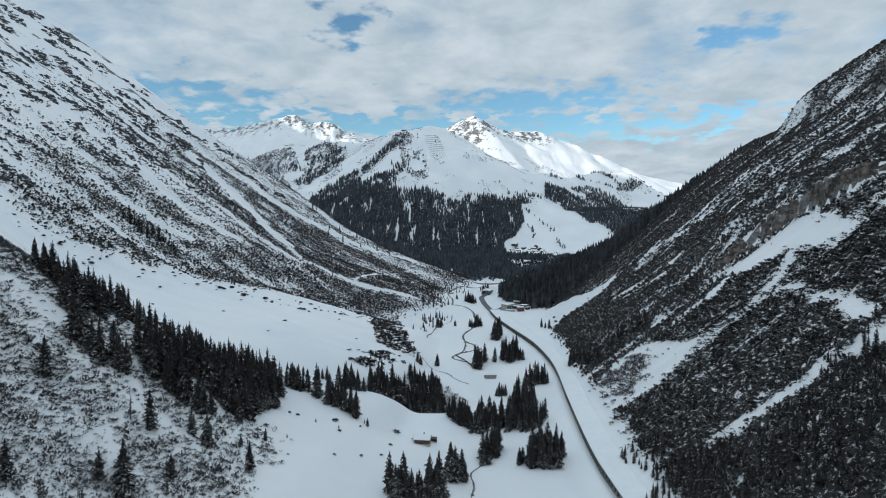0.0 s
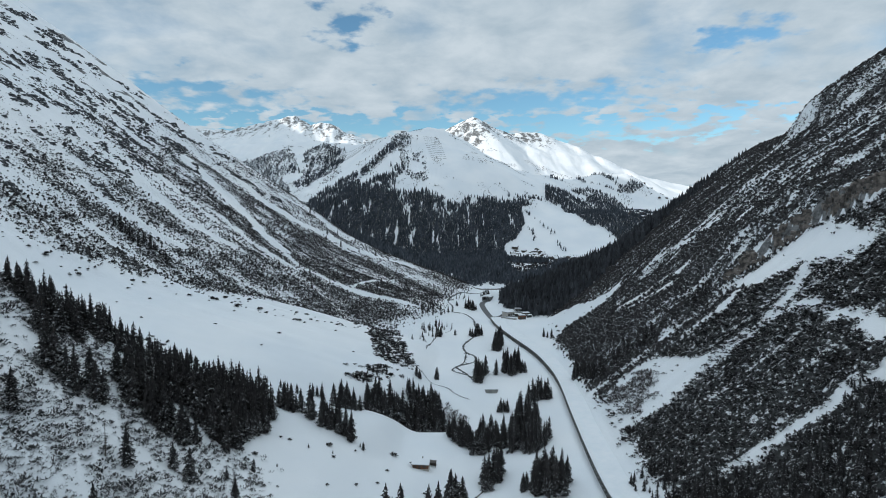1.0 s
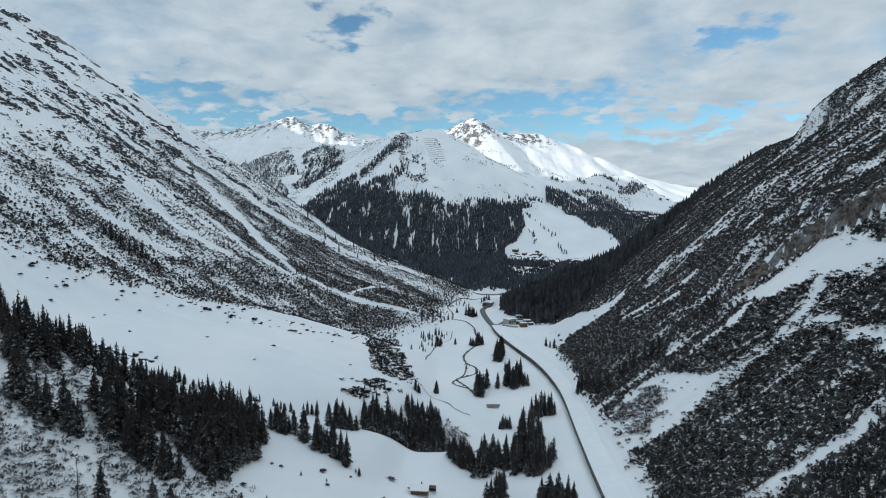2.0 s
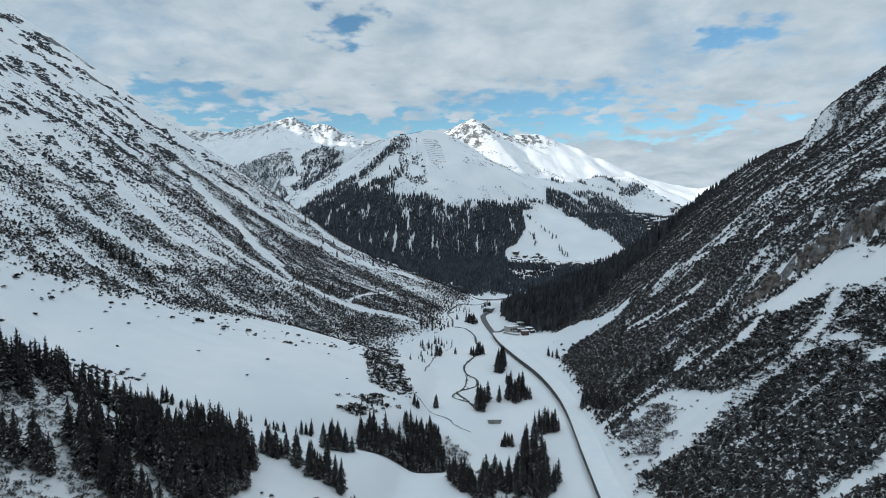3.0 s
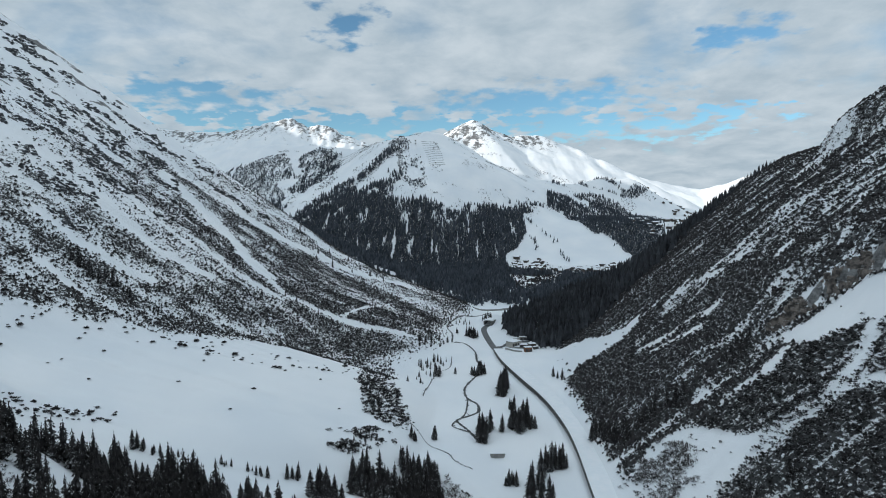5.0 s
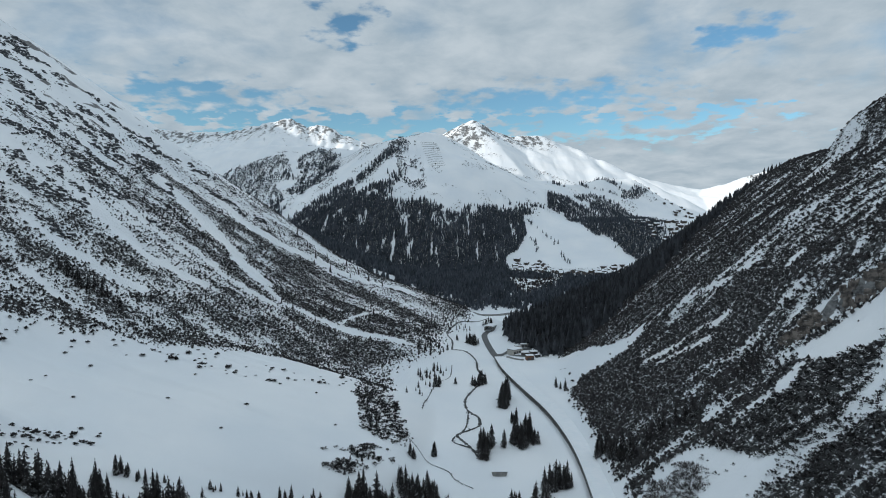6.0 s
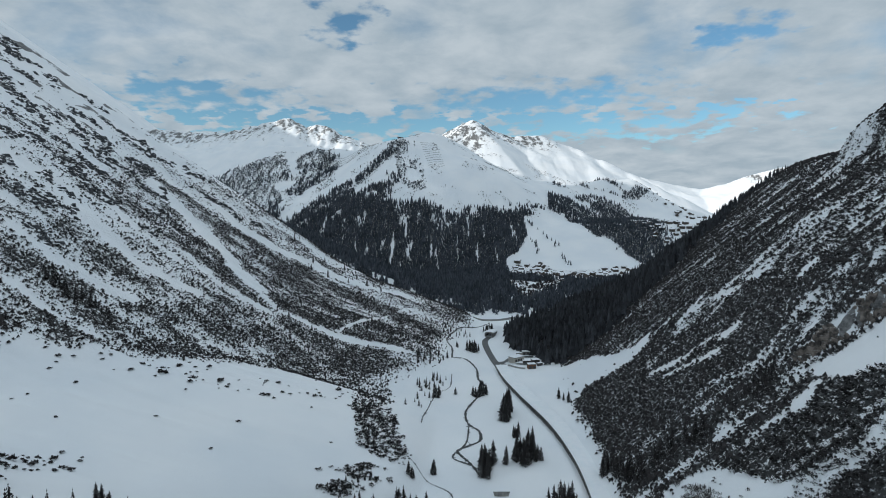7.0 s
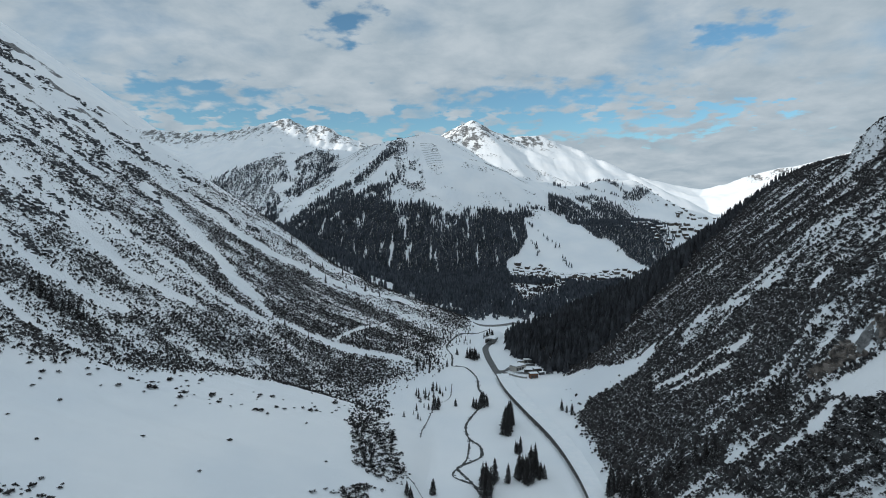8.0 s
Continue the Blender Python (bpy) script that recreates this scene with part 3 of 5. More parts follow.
# ---- the ground: one sheet of snow from the near hill to the horizon ----
def ground_sheet():
    rows = np.concatenate([np.linspace(-1500, 0, 26)[:-1], np.linspace(0, 120, 16)[:-1], 120 * np.exp(np.linspace(0, math.log(4990 / 120), 520))])
    s = np.linspace(-1, 1, 640)
    # Reaches far to the left so that the unseen slope there blocks the sun.
    half = 2300 + 0.35 * np.clip(rows, 0, None)
    tight = np.clip(rows, 0, None) / 4990
    gx = half[:, None] * ((0.30 + 0.45 * tight[:, None]) * s[None] + (0.70 - 0.45 * tight[:, None]) * s[None] ** 3)
    gy = np.repeat(rows[:, None], len(s), 1)
    gz = height(gx, gy)
    slope_x = np.gradient(gz, axis=1) / np.maximum(np.gradient(gx, axis=1), 0.01)
    slope_y = np.gradient(gz, axis=0) / np.maximum(np.gradient(gy, axis=0), 0.01)
    steep = np.hypot(slope_x, slope_y)
    brush = np.clip(np.where(gx > 60, 0.69, 0.66) * brush_share(gx, gy), 0, 1) * (gy < 1150) * (1 - 0.5 * (gy < 300) * (gx < -40))
    ragged = fbm(gx / 40, gy / 40, 4, 61)
    far = step(1300, 1700, gy)
    brush = np.maximum(brush, np.maximum(np.where(gy > 1030, 0.68, 0.80) * forest_share(gx, gy), 0.34 * inside(gx, gy, CLEARING)))
    crags = np.minimum(seg_distance(gx, gy, ((45, 3000), (165, 3250), (299, 3300), (420, 3320))), 0.6 * seg_distance(gx, gy, ((-1900, 4390), (-1087, 4390), (-743, 4390)))) + 160 * ragged
    crags = np.minimum(crags, seg_distance(gx, gy, ((2300, 4440), (2823, 4300), (3300, 4220))) + 160 * ragged)
    rock = far * step(430, 60, crags) * step(0.05, 0.40, steep + 0.4 * ragged) * 0.70
    streak = fbm(gx / 14, gy / 120, 4, 66)
    spine = step(58, 22, seg_distance(gx, gy, SPINE) + 70 * ragged)
    hump = inside(gx + 60 * ragged, gy + 60 * streak, HUMP) | inside(gx + 60 * ragged, gy + 60 * streak, HUMP_WEST)
    face = inside(gx + 50 * ragged, gy, FACE) * step(-0.16, 0.04, streak + 0.5 * ragged)
    grain = 0.35 + 0.65 * step(-0.22, 0.16, fbm(gx / 15, gy / 34, 4, 65))
    rock = rock * (0.3 + 0.7 * grain)
    brush = np.maximum(brush, far * grain * np.clip(np.maximum(np.maximum(0.62 * spine, 0.62 * hump * step(-0.28, -0.12, streak)), 0.58 * face), 0, 1))
    wall = right_wall(gx, gy)
    cliff = 0.74 * step(1.15, 1.7, steep + 0.5 * fbm(gx / 9, gz / 4, 3, 64)) * (gx > 207) * (gx < 289) * (gy > 362) * (gy < 450)
    crag = step(900, 640, gy) * step(205, 260, wall) * step(-0.15, 0.15, ragged) * (gx > 120) * 0.8
    lrock = step(150, 320, left_wall(gx, gy)) * step(0.02, 0.16, fbm(gx / 22, gy / 14, 4, 62)) * (gy < 1150) * (gx < -100) * 0.66
    rock = np.maximum(np.maximum(rock, cliff), np.maximum(crag, lrock))
    n, m = gx.shape
    idx = np.arange(n * m).reshape(n, m)
    quads = np.stack([idx[:-1, :-1], idx[:-1, 1:], idx[1:, 1:], idx[1:, :-1]], -1).reshape(-1, 4)
    me = fast_mesh("ground", np.stack([gx, gy, gz], -1).reshape(-1, 3), quads, SNOW_GROUND, {"brush": brush, "rock": rock}, smooth=True)
    return tagged(new("ground", me), "snow-covered valley floor, slopes and far mountains", "ground", kind="structure")


ground_sheet()


# ---- plants ----
def bush_shape(spikes, seed, thin=0.05):
    """A dwarf pine: a low, ragged heap of slim boughs that curl up at their tips."""
    rng = np.random.RandomState(seed)
    verts, faces = [], []
    for k in range(spikes):
        a = 2 * math.pi * (k * 0.382 + 0.15 * rng.rand())
        out = math.sqrt((k + 0.5) / spikes)
        c, s = math.cos(a), math.sin(a)
        x0, y0 = c * out * 0.40 + 0.08 * rng.randn(), s * out * 0.40 + 0.08 * rng.randn()
        z0 = 0.34 * (1 - out * out) - 0.10
        reach, rise, w = 0.20 + 0.16 * rng.rand(), 0.16 + 0.26 * rng.rand(), thin * (1 + rng.rand())
        turn = a + 1.3 * rng.randn()
        c, s = math.cos(turn), math.sin(turn)
        b = len(verts)
        verts += [(x0, y0, z0), (x0 + c * reach * 0.6 - s * w, y0 + s * reach * 0.6 + c * w, z0 + rise * 0.45), (x0 + c * reach * 0.6 + s * w, y0 + s * reach * 0.6 - c * w, z0 + rise * 0.55), (x0 + c * reach, y0 + s * reach, z0 + rise)]
        faces += [(b, b + 2, b + 1), (b + 1, b + 2, b + 3)]
    return verts, faces


def tuft_shape(sides):
    """A dwarf pine from afar: a jagged, low tuft."""
    verts = [(0.08, 0.05, 0.9)]
    for i in range(sides):
        a = 2 * math.pi * i / sides
        r, z = (0.62, -0.12) if i % 2 else (0.42, 0.42)
        verts.append((r * math.cos(a), r * math.sin(a), z))
    return verts, [(0, 1 + i, 1 + (i + 1) % sides) for i in range(sides)]


def shrubs(name, x, y, rng, size, shape, mat, label, squash=0.8):
    z = height(x, y)
    n = len(x)
    w = size * (0.5 + 1.1 * rng.rand(n) ** 2)
    sizes = np.stack([w, w * (0.8 + 0.4 * rng.rand(n)), w * squash * (0.7 + 0.6 * rng.rand(n))], 1)
    v, f = merged(*shape, np.stack([x, y, z], 1), sizes, 2 * math.pi * rng.rand(n), seed=n, jitter=0.35)
    return tagged(new(name, fast_mesh(name, v, f, mat)), label, "shrubs", kind="stuff")


def shrub_fields():
    for name, rect, gap, size, shape, mat, label in (
        ("dwarf_pines", (-560, 70, 390, 1100), 1.85, 1.83, tuft_shape(6), PINE, "dark dwarf pines scattered over the steep snowy slope"),
        ("mountain_pines", (85, 470, 405, 1060), 1.72, 2.05, tuft_shape(7), PINE, "dense dark mountain pine scrub on the steep slope"),
        ("slope_pines", (85, 330, 160, 405), 1.75, 2.7, bush_shape(14, 7, 0.12), PINE, "dense dark dwarf pine thicket with snow between"),
        ("tongue_scrub", (-110, -10, 400, 640), 1.7, 2.4, bush_shape(22, 15, 0.09), PINE, "dark scrub on the tongue and bank of the fan"),
        ("hill_scrub", (-240, -14, 120, 380), 1.6, 2.1, bush_shape(20, 5, 0.075), HILL_PINE, "grey-green scrub poking through snow on the near hillside"),
        ("brow_scrub", (-225, -135, 300, 400), 3.2, 2.3, bush_shape(34, 9, 0.14), PINE, "dark dwarf pines on the snowy brow behind the wood"),
        ("hill_brush", (-240, -60, 120, 300), 1.75, 2.5, bush_shape(20, 6, 0.024), TWIGS, "bare grey-brown brushwood on the near hillside"),
    ):
        x, y, rng = strewn(*rect, gap, len(name))
        if name.startswith("hill"):
            keep = y < 300
        elif name == "brow_scrub":
            keep = (seg_distance(x, y, ((-184, 330), (-189, 352), (-178, 374))) < 3 + 13 * rng.rand(len(x))) & (rng.rand(len(x)) < 0.62)
        elif name == "tongue_scrub":
            keep = ((seg_distance(x, y, ((-60, 590), (-47, 525), (-36, 488))) < 24) & (y < 572 - 30 * rng.rand(len(x)))) | (np.hypot(x + 50, y - 438) < 36)
        elif name == "dwarf_pines":
            keep = (left_wall(x, y) > 6) & (near_hill(x, y) < left_wall(x, y) + 4)
            keep &= rng.rand(len(x)) < np.interp(height(x, y), (0, 120, 200, 300), (0.95, 0.9, 0.55, 0.12))
        else:
            keep = (x < np.interp(y, (200, 600, 900), (330, 480, 490))) & (forest_share(x, y) < 0.5) & (rng.rand(len(x)) < 0.92)
        share = brush_share(x, y)
        keep &= (rng.rand(len(x)) < share * 1.05) | (name == "brow_scrub")
        x, y, s = x[keep], y[keep], share[keep]
        shrubs(name, x, y, rng, size, shape, mat, label)


shrub_fields()


def lone_shrubs():
    """Single dwarf pines on the open snow of the fan and the near hill."""
    x, y, rng = strewn(-330, 0, 240, 640, 4.2, 77)
    near_foot = step(60, 0, seg_distance(x, y, ((-345, 469), (-291, 450), (-243, 499), (-191, 524), (-123, 531), (-78, 567))))
    keep = (rng.rand(len(x)) < 0.2 * near_foot ** 3 + 0.002 + 0.03 * (y < 330) * (x > -110)) & (height(x, y) > 8)
    shrubs("lone_pines", x[keep], y[keep], rng, 2.6, bush_shape(34, 9, 0.14), PINE, "single dark dwarf pines dotted over open snow", 0.7)


lone_shrubs()


def far_tree_shape():
    """A conifer from afar: three ragged skirts of boughs."""
    verts, faces = [], []
    for k, (r, z0, z1) in enumerate(((0.17, 0.02, 0.58), (0.13, 0.30, 0.80), (0.085, 0.55, 1.0))):
        b, sides = len(verts), 6
        for i in range(sides):
            a = 2 * math.pi * (i + 0.5 * k) / sides
            q = r * (1.18 if i % 2 else 0.62)
            verts.append((q * math.cos(a), q * math.sin(a), z0 + (0.0 if i % 2 else 0.10)))
        verts.append((0, 0, z1))
        faces += [(b + i, b + (i + 1) % sides, b + sides) for i in range(sides)]
    return verts, faces


def far_scrub():
    """Loose dark scrub and rock dotted over the open snow of the far mountain, and brushwood in the near patch."""
    x, y, rng = strewn(-700, 900, 1900, 2900, 7.5, 31)
    z = height(x, y)
    keep = (z > 130) & (fbm(x / 55, y / 40, 4, 81) + 0.35 * fbm(x / 20, y / 200, 3, 82) > 0.13) & (rng.rand(len(x)) < 0.75)
    shrubs("far_scrub", x[keep], y[keep], rng, 3.6, tuft_shape(6), PINE, "dark scrub and rocks dotted over far snow slopes")
    x, y, rng = strewn(-920, -30, 1900, 2660, 6.0, 33)
    ragged = fbm(x / 40, y / 40, 4, 61)
    on = inside(x + 60 * ragged, y, HUMP) | inside(x + 60 * ragged, y, HUMP_WEST) | (inside(x + 50 * ragged, y, FACE) & (ragged > -0.05)) | (seg_distance(x, y, SPINE) + 60 * ragged < 40)
    keep = on & (fbm(x / 14, y / 110, 4, 66) > -0.14) & (rng.rand(len(x)) < 0.85)
    shrubs("ridge_scrub", x[keep], y[keep], rng, 5.0, tuft_shape(6), HAZED_NEEDLES, "dark scrub and crags on the far ridge flanks")
    x, y, rng = strewn(110, 290, 1150, 1525, 4.2, 34)
    keep = inside(x, y, CLEARING) & (fbm(x / 12, y / 14, 3, 84) > -0.08) & (rng.rand(len(x)) < 0.8)
    shrubs("clearing_scrub", x[keep], y[keep], rng, 3.4, tuft_shape(6), PINE, "dark scrub speckling the snowy forest clearing", 1.2)
    x, y, rng = strewn(-14, 34, 340, 430, 1.5, 35)
    keep = ((np.hypot((x - 6) / 9, (y - 404) / 22) + 1.4 * fbm(x / 6, y / 8, 3, 85) < 0.9) | (np.hypot((x - 26) / 7, (y - 384) / 18) + 1.4 * fbm(x / 6, y / 8, 3, 85) < 0.75)) & (rng.rand(len(x)) < 0.75)
    shrubs("gully_brush", x[keep], y[keep], rng, 2.6, bush_shape(24, 18, 0.03), TWIGS, "bare grey-brown brushwood on the gully bank", 1.2)
    x, y, rng = strewn(98, 145, 340, 425, 1.1, 32)
    keep = (np.hypot((x - 122) / 14, (y - 388) / 27) + 1.5 * fbm(x / 6, y / 8, 3, 83) < 0.85) & (rng.rand(len(x)) < 0.62)
    shrubs("bare_thicket", x[keep], y[keep], rng, 3.0, bush_shape(24, 12, 0.022), TWIGS, "bare brownish thicket on the snow patch", 1.1)


far_scrub()


def meadow_trees():
    """Loose rows of trees along the fences of the village meadow."""
    rng = np.random.RandomState(2)
    rows = (((262, 1990), (300, 1930), 9), ((272, 1880), (276, 1800), 12), ((300, 1940), (345, 1830), 8), ((338, 1800), (350, 1730), 9), ((470, 1880), (430, 1960), 6), ((505, 1800), (515, 1860), 6), ((250, 2040), (340, 2080), 30))
    pts = [(x0 + (x1 - x0) * u + 4 * rng.randn(), y0 + (y1 - y0) * u + 4 * rng.randn()) for (x0, y0), (x1, y1), n in rows for u in rng.rand(n)]
    return np.array(pts).T


MEADOW_TREES = meadow_trees()


def far_forests():
    for name, rect, gap, tall, label in (
        ("valley_forest", (-620, 640, 1020, 2520), 6.0, 16, "dense dark conifer forest on the far mountainside"),
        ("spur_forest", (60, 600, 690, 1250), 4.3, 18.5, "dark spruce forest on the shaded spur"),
        ("upper_forest", (-1300, -120, 1990, 3000), 7.5, 11, "sparse dark forest on the far ridge flank"),
        ("plateau_forest", (340, 920, 1560, 2720), 6.5, 13, "dark conifer groves above the village meadow"),
    ):
        x, y, rng = strewn(*rect, gap, len(name) + 3)
        share = forest_share(x, y)
        spur = right_wall(x, y) > 3.4
        keep = rng.rand(len(x)) < share
        keep &= (spur & (y < 1500)) if name == "spur_forest" else ~(spur & (y < 1500))
        if name == "valley_forest":
            keep &= x < 425
        elif name == "upper_forest":
            keep &= (y > 2400) | (height(x, y) > 285)
        elif name == "plateau_forest":
            keep &= x > 425
        x, y = x[keep], y[keep]
        if name == "plateau_forest":
            x, y = np.append(x, MEADOW_TREES[0]), np.append(y, MEADOW_TREES[1])
        n = len(x)
        h = tall * (0.55 + 0.7 * rng.rand(n))
        if name == "spur_forest":
            h = h * np.interp(height(x, y), (110, 190), (1.0, 0.5))
        sizes = np.stack([h * 1.2, h * 1.2, h], 1)
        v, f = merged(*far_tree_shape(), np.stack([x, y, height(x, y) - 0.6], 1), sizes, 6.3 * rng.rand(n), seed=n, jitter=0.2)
        tagged(new(name, fast_mesh(name, v, f, SPUR_NEEDLES if name == "spur_forest" else HAZED_NEEDLES)), label, "forest", kind="stuff")


far_forests()


def spruce_meshes(seed, levels=20, arms=9):
    """Crown of drooping, forked boughs in uneven whorls, and a tapered trunk; one metre high."""
    rng = np.random.RandomState(seed)
    verts, faces = [], []
    for i in range(7):
        a = 2 * math.pi * i / 7
        verts.append((0.07 * math.cos(a), 0.07 * math.sin(a), 0.09))
    verts.append((0, 0, 0.86))
    faces += [(i, (i + 1) % 7, 7) for i in range(7)]
    taper, belly = 0.50 + 0.22 * rng.rand(), 0.180 + 0.04 * rng.rand()
    lean = rng.randn(2) * 0.012
    for k in range(levels):
        t = k / (levels - 1)
        reach = belly * (1 - t) ** taper * min(1.0, 0.72 + 2.2 * t) * (0.78 + 0.40 * rng.rand()) + 0.010
        n = arms if t < 0.75 else max(5, arms - 4)
        for i in range(n):
            a = 2 * math.pi * (i + rng.rand() * 0.8 + 0.5 * (k % 2)) / n
            r = reach * (0.45 + 0.75 * rng.rand())
            c, s = math.cos(a), math.sin(a)
            z = 0.06 + 0.88 * t + (rng.rand() - 0.5) * 1.6 / levels * (1 - 0.6 * t)
            w, drop = 0.010 + 0.17 * r, 0.018 + (0.34 + 0.2 * rng.rand()) * r
            x0, y0 = lean[0] * t, lean[1] * t
            b = len(verts)
            verts += [(x0, y0, z + 0.030), (x0 + c * r * 0.72 - s * w, y0 + s * r * 0.72 + c * w, z - drop * 0.62), (x0 + c * r * 0.72 + s * w, y0 + s * r * 0.72 - c * w, z - drop * 0.62),
                      (x0 + c * r - s * w * 0.7, y0 + s * r + c * w * 0.7, z - drop * 0.75), (x0 + c * r * 0.92 + s * w * 0.8, y0 + s * r * 0.92 - c * w * 0.8, z - drop), (x0 + c * r * 0.45, y0 + s * r * 0.45, z - drop * 1.15)]
            faces += [(b, b + 2, b + 1), (b, b + 1, b + 3), (b, b + 4, b + 2), (b + 1, b + 2, b + 5)]
    b = len(verts)
    verts += [(lean[0] - 0.006, lean[1], 0.93), (lean[0] + 0.006, lean[1], 0.93), (lean[0], lean[1] + 0.008, 0.93), (lean[0], lean[1], 0.995)]
    faces += [(b, b + 1, b + 3), (b + 1, b + 2, b + 3), (b + 2, b, b + 3)]
    crown = fast_mesh("crown", verts, faces, NEEDLES)
    tv, tf = [], []
    for k, (r, z) in enumerate(((0.020, -0.06), (0.014, 0.10), (0.009, 0.5), (0.001, 0.98))):
        for i in range(6):
            tv.append((r * math.cos(i * math.pi / 3), r * math.sin(i * math.pi / 3), z))
    for k in range(3):
        tf += [(6 * k + i, 6 * k + (i + 1) % 6, 6 * k + 6 + (i + 1) % 6, 6 * k + 6 + i) for i in range(6)]
    return crown, fast_mesh("trunk", tv, tf, BARK)


SPRUCES = [spruce_meshes(s) for s in (3, 8, 13, 21, 34)]
STAND_SPRUCES = [spruce_meshes(s, 15, 7) for s in (4, 9, 14, 22, 35)]


def spruce(x, y, tall, k, label, group, wide=1.0):
    root = new("spruce_tree")
    crown, trunk = SPRUCES[k % len(SPRUCES)]
    part("trunk", trunk, None, root)
    part("crown", crown, None, root)
    root.matrix_basis = pose(x, y, float(height(x, y)) - 0.25, 0, 0, (k * 67) % 360) @ Matrix.Diagonal((tall * wide, tall * wide, tall, 1))
    return tagged(root, label, "tree", group)


def spruce_stand(spots, label):
    """A thicket whose trees nobody could count, as one mesh of the same boughs."""
    rng = np.random.RandomState(len(spots))
    vs, fs, base = [], [], 0
    for k, (crown, trunk) in enumerate(STAND_SPRUCES):
        mine = np.array(spots[k::len(SPRUCES)])
        if not len(mine):
            continue
        tv = np.empty(len(crown.vertices) * 3, np.float32)
        crown.vertices.foreach_get("co", tv)
        tf = np.empty(len(crown.polygons) * 3, np.int32)
        crown.polygons.foreach_get("vertices", tf)
        h, w = mine[:, 2], mine[:, 3]
        v, f = merged(tv.reshape(-1, 3), tf.reshape(-1, 3), np.stack([mine[:, 0], mine[:, 1], height(mine[:, 0], mine[:, 1]) - 0.5], 1), np.stack([h * w, h * w, h], 1), 6.3 * rng.rand(len(mine)))
        vs.append(v)
        fs.append(f + base)
        base += len(v)
    tagged(new("spruce_stand", fast_mesh("spruce_stand", np.concatenate(vs), np.concatenate(fs), STAND_NEEDLES)), label, "forest", kind="stuff")


# Clumps of spruces: number, width of the strip, height and the line of the plan that they stand along.
CLUMPS = (
    ("slim dark spruce on the brow of the snow hill", "spruces along the brow", (
        (11, 5, 10, ((-146, 354), (-127, 358))), (4, 2, 6, ((-110, 368), (-105, 370))), (7, 4, 7, ((-100, 372), (-88, 376))), (5, 4, 10, ((-82, 381), (-75, 384))), (8, 6, 16, ((-88, 334), (-77, 332))), (2, 2, 24, ((-71, 326), (-70, 327))), (8, 5, 20, ((-63, 322), (-55, 322))), (5, 4, 19, ((-53, 319), (-46, 312))),
        (2, 1, 5, ((-44, 312), (-40, 311))), (11, 7, 18, ((-64, 360), (-48, 361))))),
    ("dark spruce beside the gully in the valley", "spruces by the gully", (
        (26, 14, 17, ((6, 372), (23, 352))), (16, 8, 18, ((24, 376), (36, 368))), (6, 5, 13, ((39, 430), (46, 428))), (2, 1, 21, ((36, 365), (37, 366))), (12, 7, 18, ((21, 306), (30, 327))), (8, 6, 21, ((2, 281), (6, 281))), (4, 3, 17, ((9, 283), (11, 283))),
        (7, 6, 21, ((-21, 244), (-15, 249))), (3, 2, 22, ((-11, 251), (-9, 252))), (6, 4, 22, ((-6, 255), (-2, 258))), (3, 2, 10, ((39, 301), (41, 303))), (26, 11, 21, ((44, 297), (58, 296))), (5, 2, 15, ((60, 301), (64, 311))))),
    ("dark spruce on the snowy valley floor", "spruces on the valley floor", (
        (15, 6, 19, ((50, 574), (58, 608))), (7, 5, 13, ((54, 540), (58, 549))), (22, 13, 19, ((52, 499), (66, 508))), (16, 8, 16, ((27, 481), (33, 501))), (2, 1, 15, ((43, 497), (44, 498))),
        (12, 6, 13, ((29, 636), (41, 644))), (14, 8, 14, ((34, 806), (44, 824))), (3, 2, 12, ((19, 815), (20, 816))), (4, 3, 12, ((104, 624), (108, 604))), (10, 6, 8, ((58, 917), (70, 914))), (5, 8, 8, ((84, 880), (92, 905))), (7, 8, 11, ((-8, 630), (-2, 640))), (2, 2, 10, ((13, 642), (14, 643))),
        (5, 3, 9, ((-22, 466), (-16, 464))), (3, 2, 10, ((-5, 480), (-3, 479))))),
)
